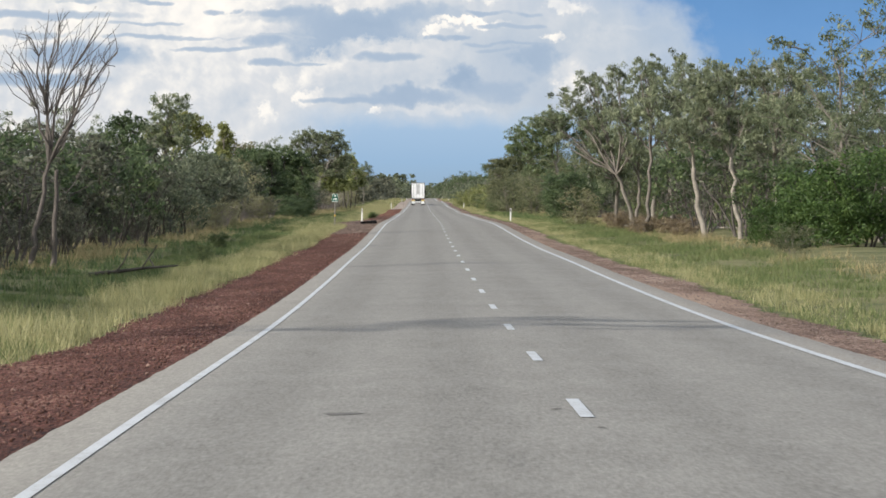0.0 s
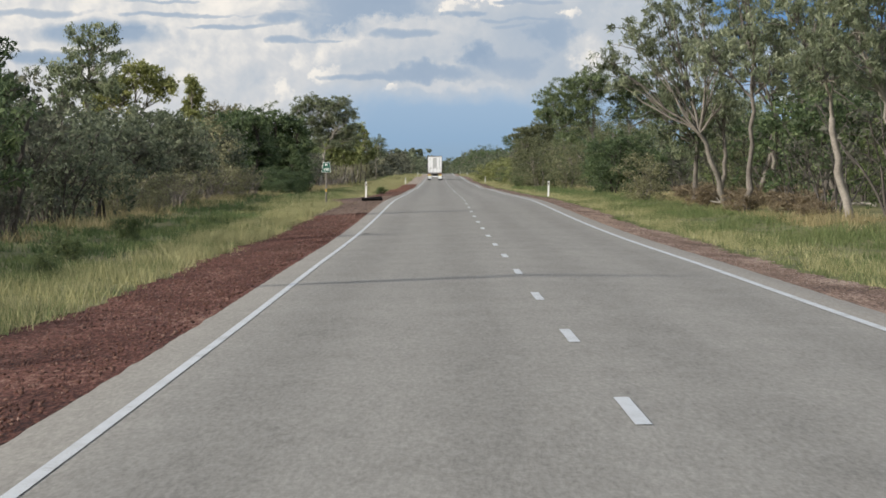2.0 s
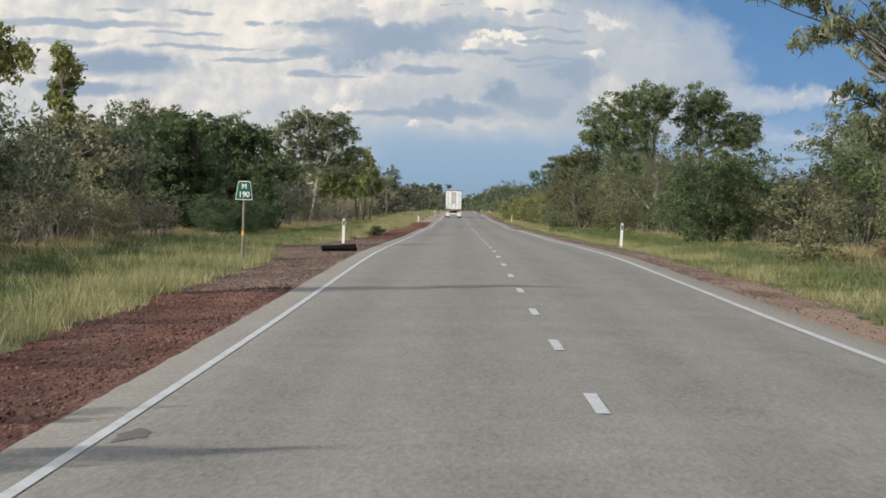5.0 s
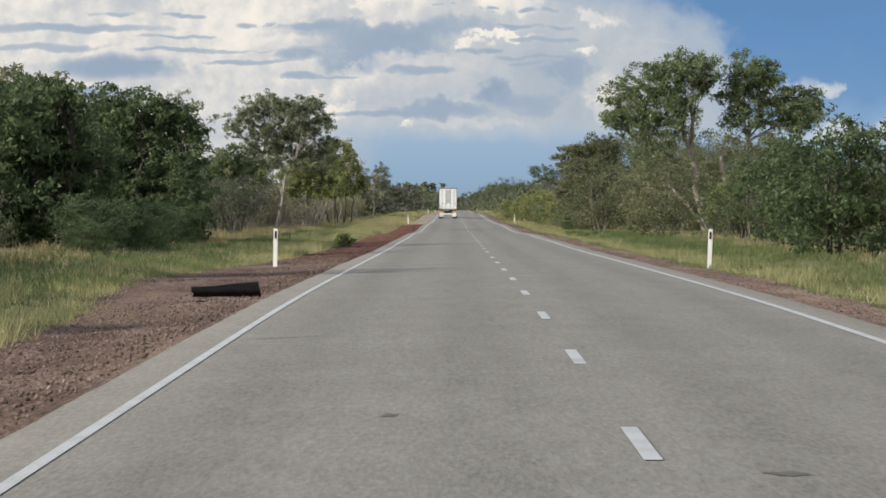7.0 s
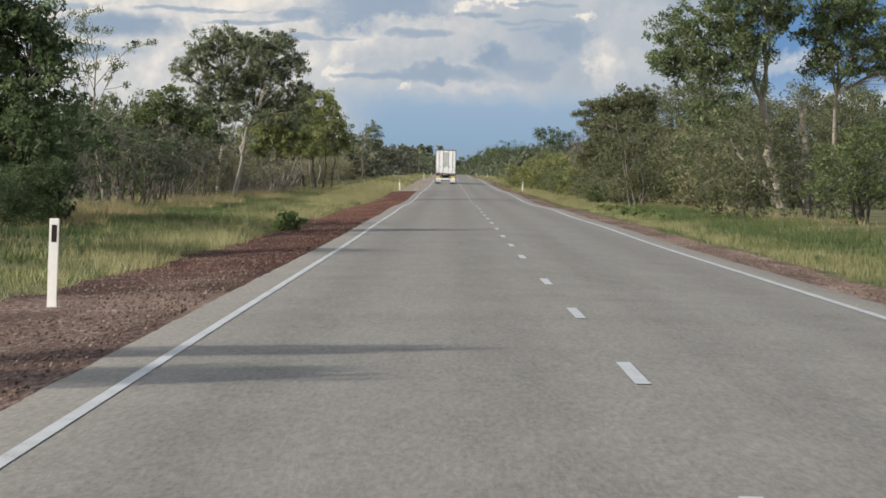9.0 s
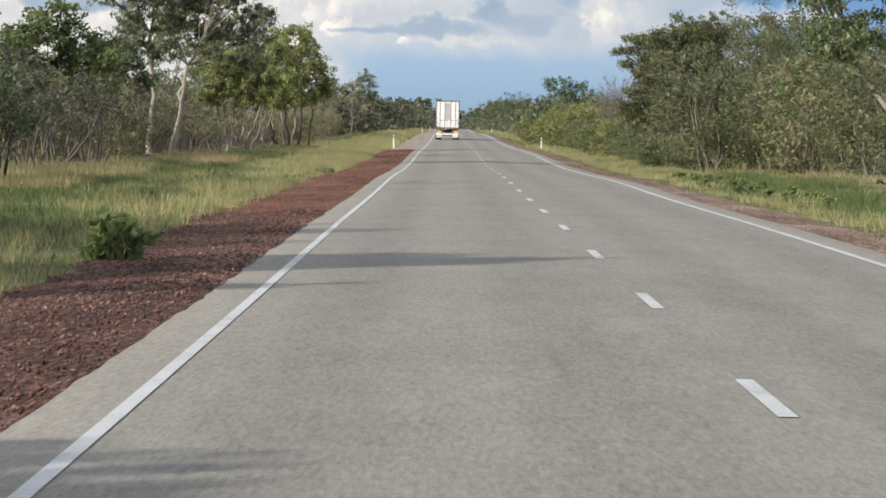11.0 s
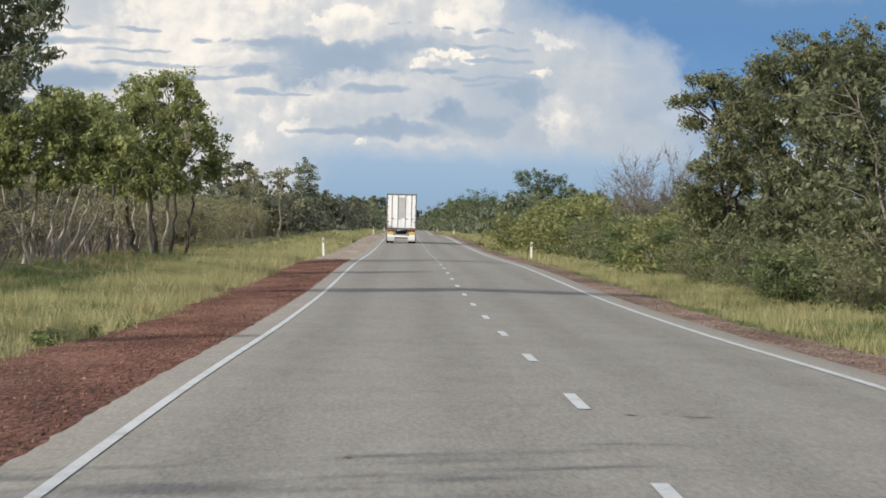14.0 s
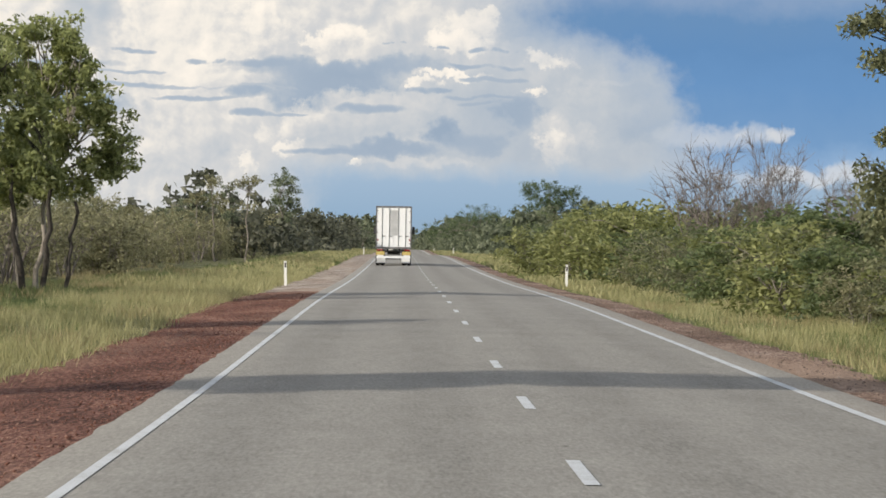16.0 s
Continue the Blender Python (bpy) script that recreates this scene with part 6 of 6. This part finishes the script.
    for s in (-1, 1):
        part("exhaust", cyl_bm(0.08, 2.6, Matrix.Translation((s * 1.12, L + 0.45, 2.5)), 12), ROD_GREY, ob, "chrome exhaust stack")
        part("mirror", box_bm(s * 1.42 - 0.1, s * 1.42 + 0.1, L + 3.0, L + 3.06, 2.2, 2.75, 0.02), STEEL_DARK, ob)
        part("mirror_arm", box_bm(min(s * 1.18, s * 1.36), max(s * 1.18, s * 1.36), L + 3.01, L + 3.05, 2.45, 2.5), STEEL_DARK, ob)
    ob.matrix_basis = pose(x, y, road_surface(x, y) + 0.005, math.degrees(math.atan(float(road_z(y + 14) - road_z(y)) / 14)))
    tagged(ob, "white box semi-trailer seen from behind on the highway", "truck")


semi_trailer(-1.75, 705)


# ---------------- litter of the verge ----------------
def fallen_log(seed, x, y, length, r, turn, mat):
    g = random.Random(seed)
    w = Wood()
    pts, _ = limb(g, w, Vector((0, 0, r * 0.7)), Vector((1, 0, 0.12)), length, r, r * 0.35, 0.08, 0.0, 8, 7)
    for k in (2, 4, 5):
        limb(g, w, pts[k], Vector((0.6, g.choice((-1, 1)), 0.7)), length * 0.3, r * 0.4, 0.012, 0.2, 0.0, 5, 4)
    ob = new("fallen_log", None)
    under("log", mesh_of("log", w.v, w.f, mat, True), ob)
    ob.matrix_basis = pose(x, y, float(ground_z(x, y)), 0, 0, turn)
    tagged(ob, "fallen weathered branch in the roadside grass", "log", "fallen branches")


fallen_log(1, 11.4, 210, 1.5, 0.07, 165, WHITE_BARK)
fallen_log(2, 15.2, 196, 2.2, 0.08, 150, WHITE_BARK)
fallen_log(3, 12.5, 305, 2.2, 0.07, 10, DARK_BARK)
fallen_log(4, 9.6, 487, 2.0, 0.07, 20, DEAD_WOOD)
fallen_log(5, -9.5, 95, 2.4, 0.06, 30, DARK_BARK)
for x, y, h in ((-7.3, 372, 0.5), (-8.6, 128, 0.6), (-9.2, 150, 0.7), (-8.0, 118, 0.45)):
    stand(GREEN_BUSH, x, y, h, 53 * y % 360, 1.1)
stand(LEAFY_WEED, -5.75, 346, 0.62, 40, 0.9)
stand(LEAFY_WEED, -5.95, 347.2, 0.42, 140, 0.9)
for k in range(26):
    stand(LEAFY_WEED, float(west_edge(406 + 1.9 * k)) - 0.1 - 0.35 * abs(math.sin(5.3 * k)), 406 + 1.9 * k, 0.12 + 0.09 * abs(math.sin(2.9 * k)), 67 * k % 360, 1.7)
for k in range(34):
    stand(LEAFY_WEED, 5.9 + 1.3 * abs(math.sin(3.7 * k)), 384 + 1.8 * k, 0.20 + 0.18 * abs(math.sin(1.9 * k)), 97 * k % 360, 0.9)


for o in LIBRARY:
    if o not in USED:
        for c in list(o.children):
            bpy.data.objects.remove(c)
        bpy.data.objects.remove(o)


# ---------------- dark marks on the bitumen: x, y, width, length ----------------
TAR = simple("tar_mark", (0.085, 0.082, 0.075), (0.17, 0.16, 0.148), 14, 0.9)
road_ob = bpy.data.objects["road"]
for k, (x, y, w, l) in enumerate(((-1.87, 29.9, 0.5, 0.9), (-0.18, 30.0, 0.16, 0.5), (0.04, 27.2, 0.12, 0.5), (0.69, 207.8, 0.45, 0.8), (0.33, 416.4, 0.2, 0.4), (0.86, 416.5, 0.42, 0.4), (-1.82, 410.5, 0.1, 0.5), (-3.26, 158.3, 0.45, 4.0), (-3.37, 313.2, 0.08, 0.5), (1.13, 373.3, 0.1, 0.6), (-0.79, 370.0, 0.3, 0.5), (-2.46, 377.0, 0.12, 0.4), (-1.62, 307.0, 0.1, 0.4), (0.04, 470.2, 0.1, 0.4), (-1.54, 213.4, 0.25, 1.0))):
    n = random.Random(k)
    ring = [(math.cos(i * 0.52) * w * 0.36 * n.uniform(0.4, 1.1), math.sin(i * 0.52) * l * 0.25 * n.uniform(0.4, 1.1)) for i in range(12)]
    verts = [(x + a, y + b, road_surface(x + a, y + b) + 0.004) for a, b in ring]
    under("tar_mark", mesh_of("tar_mark", verts, [tuple(range(12))], TAR), road_ob, "dark tar mark")
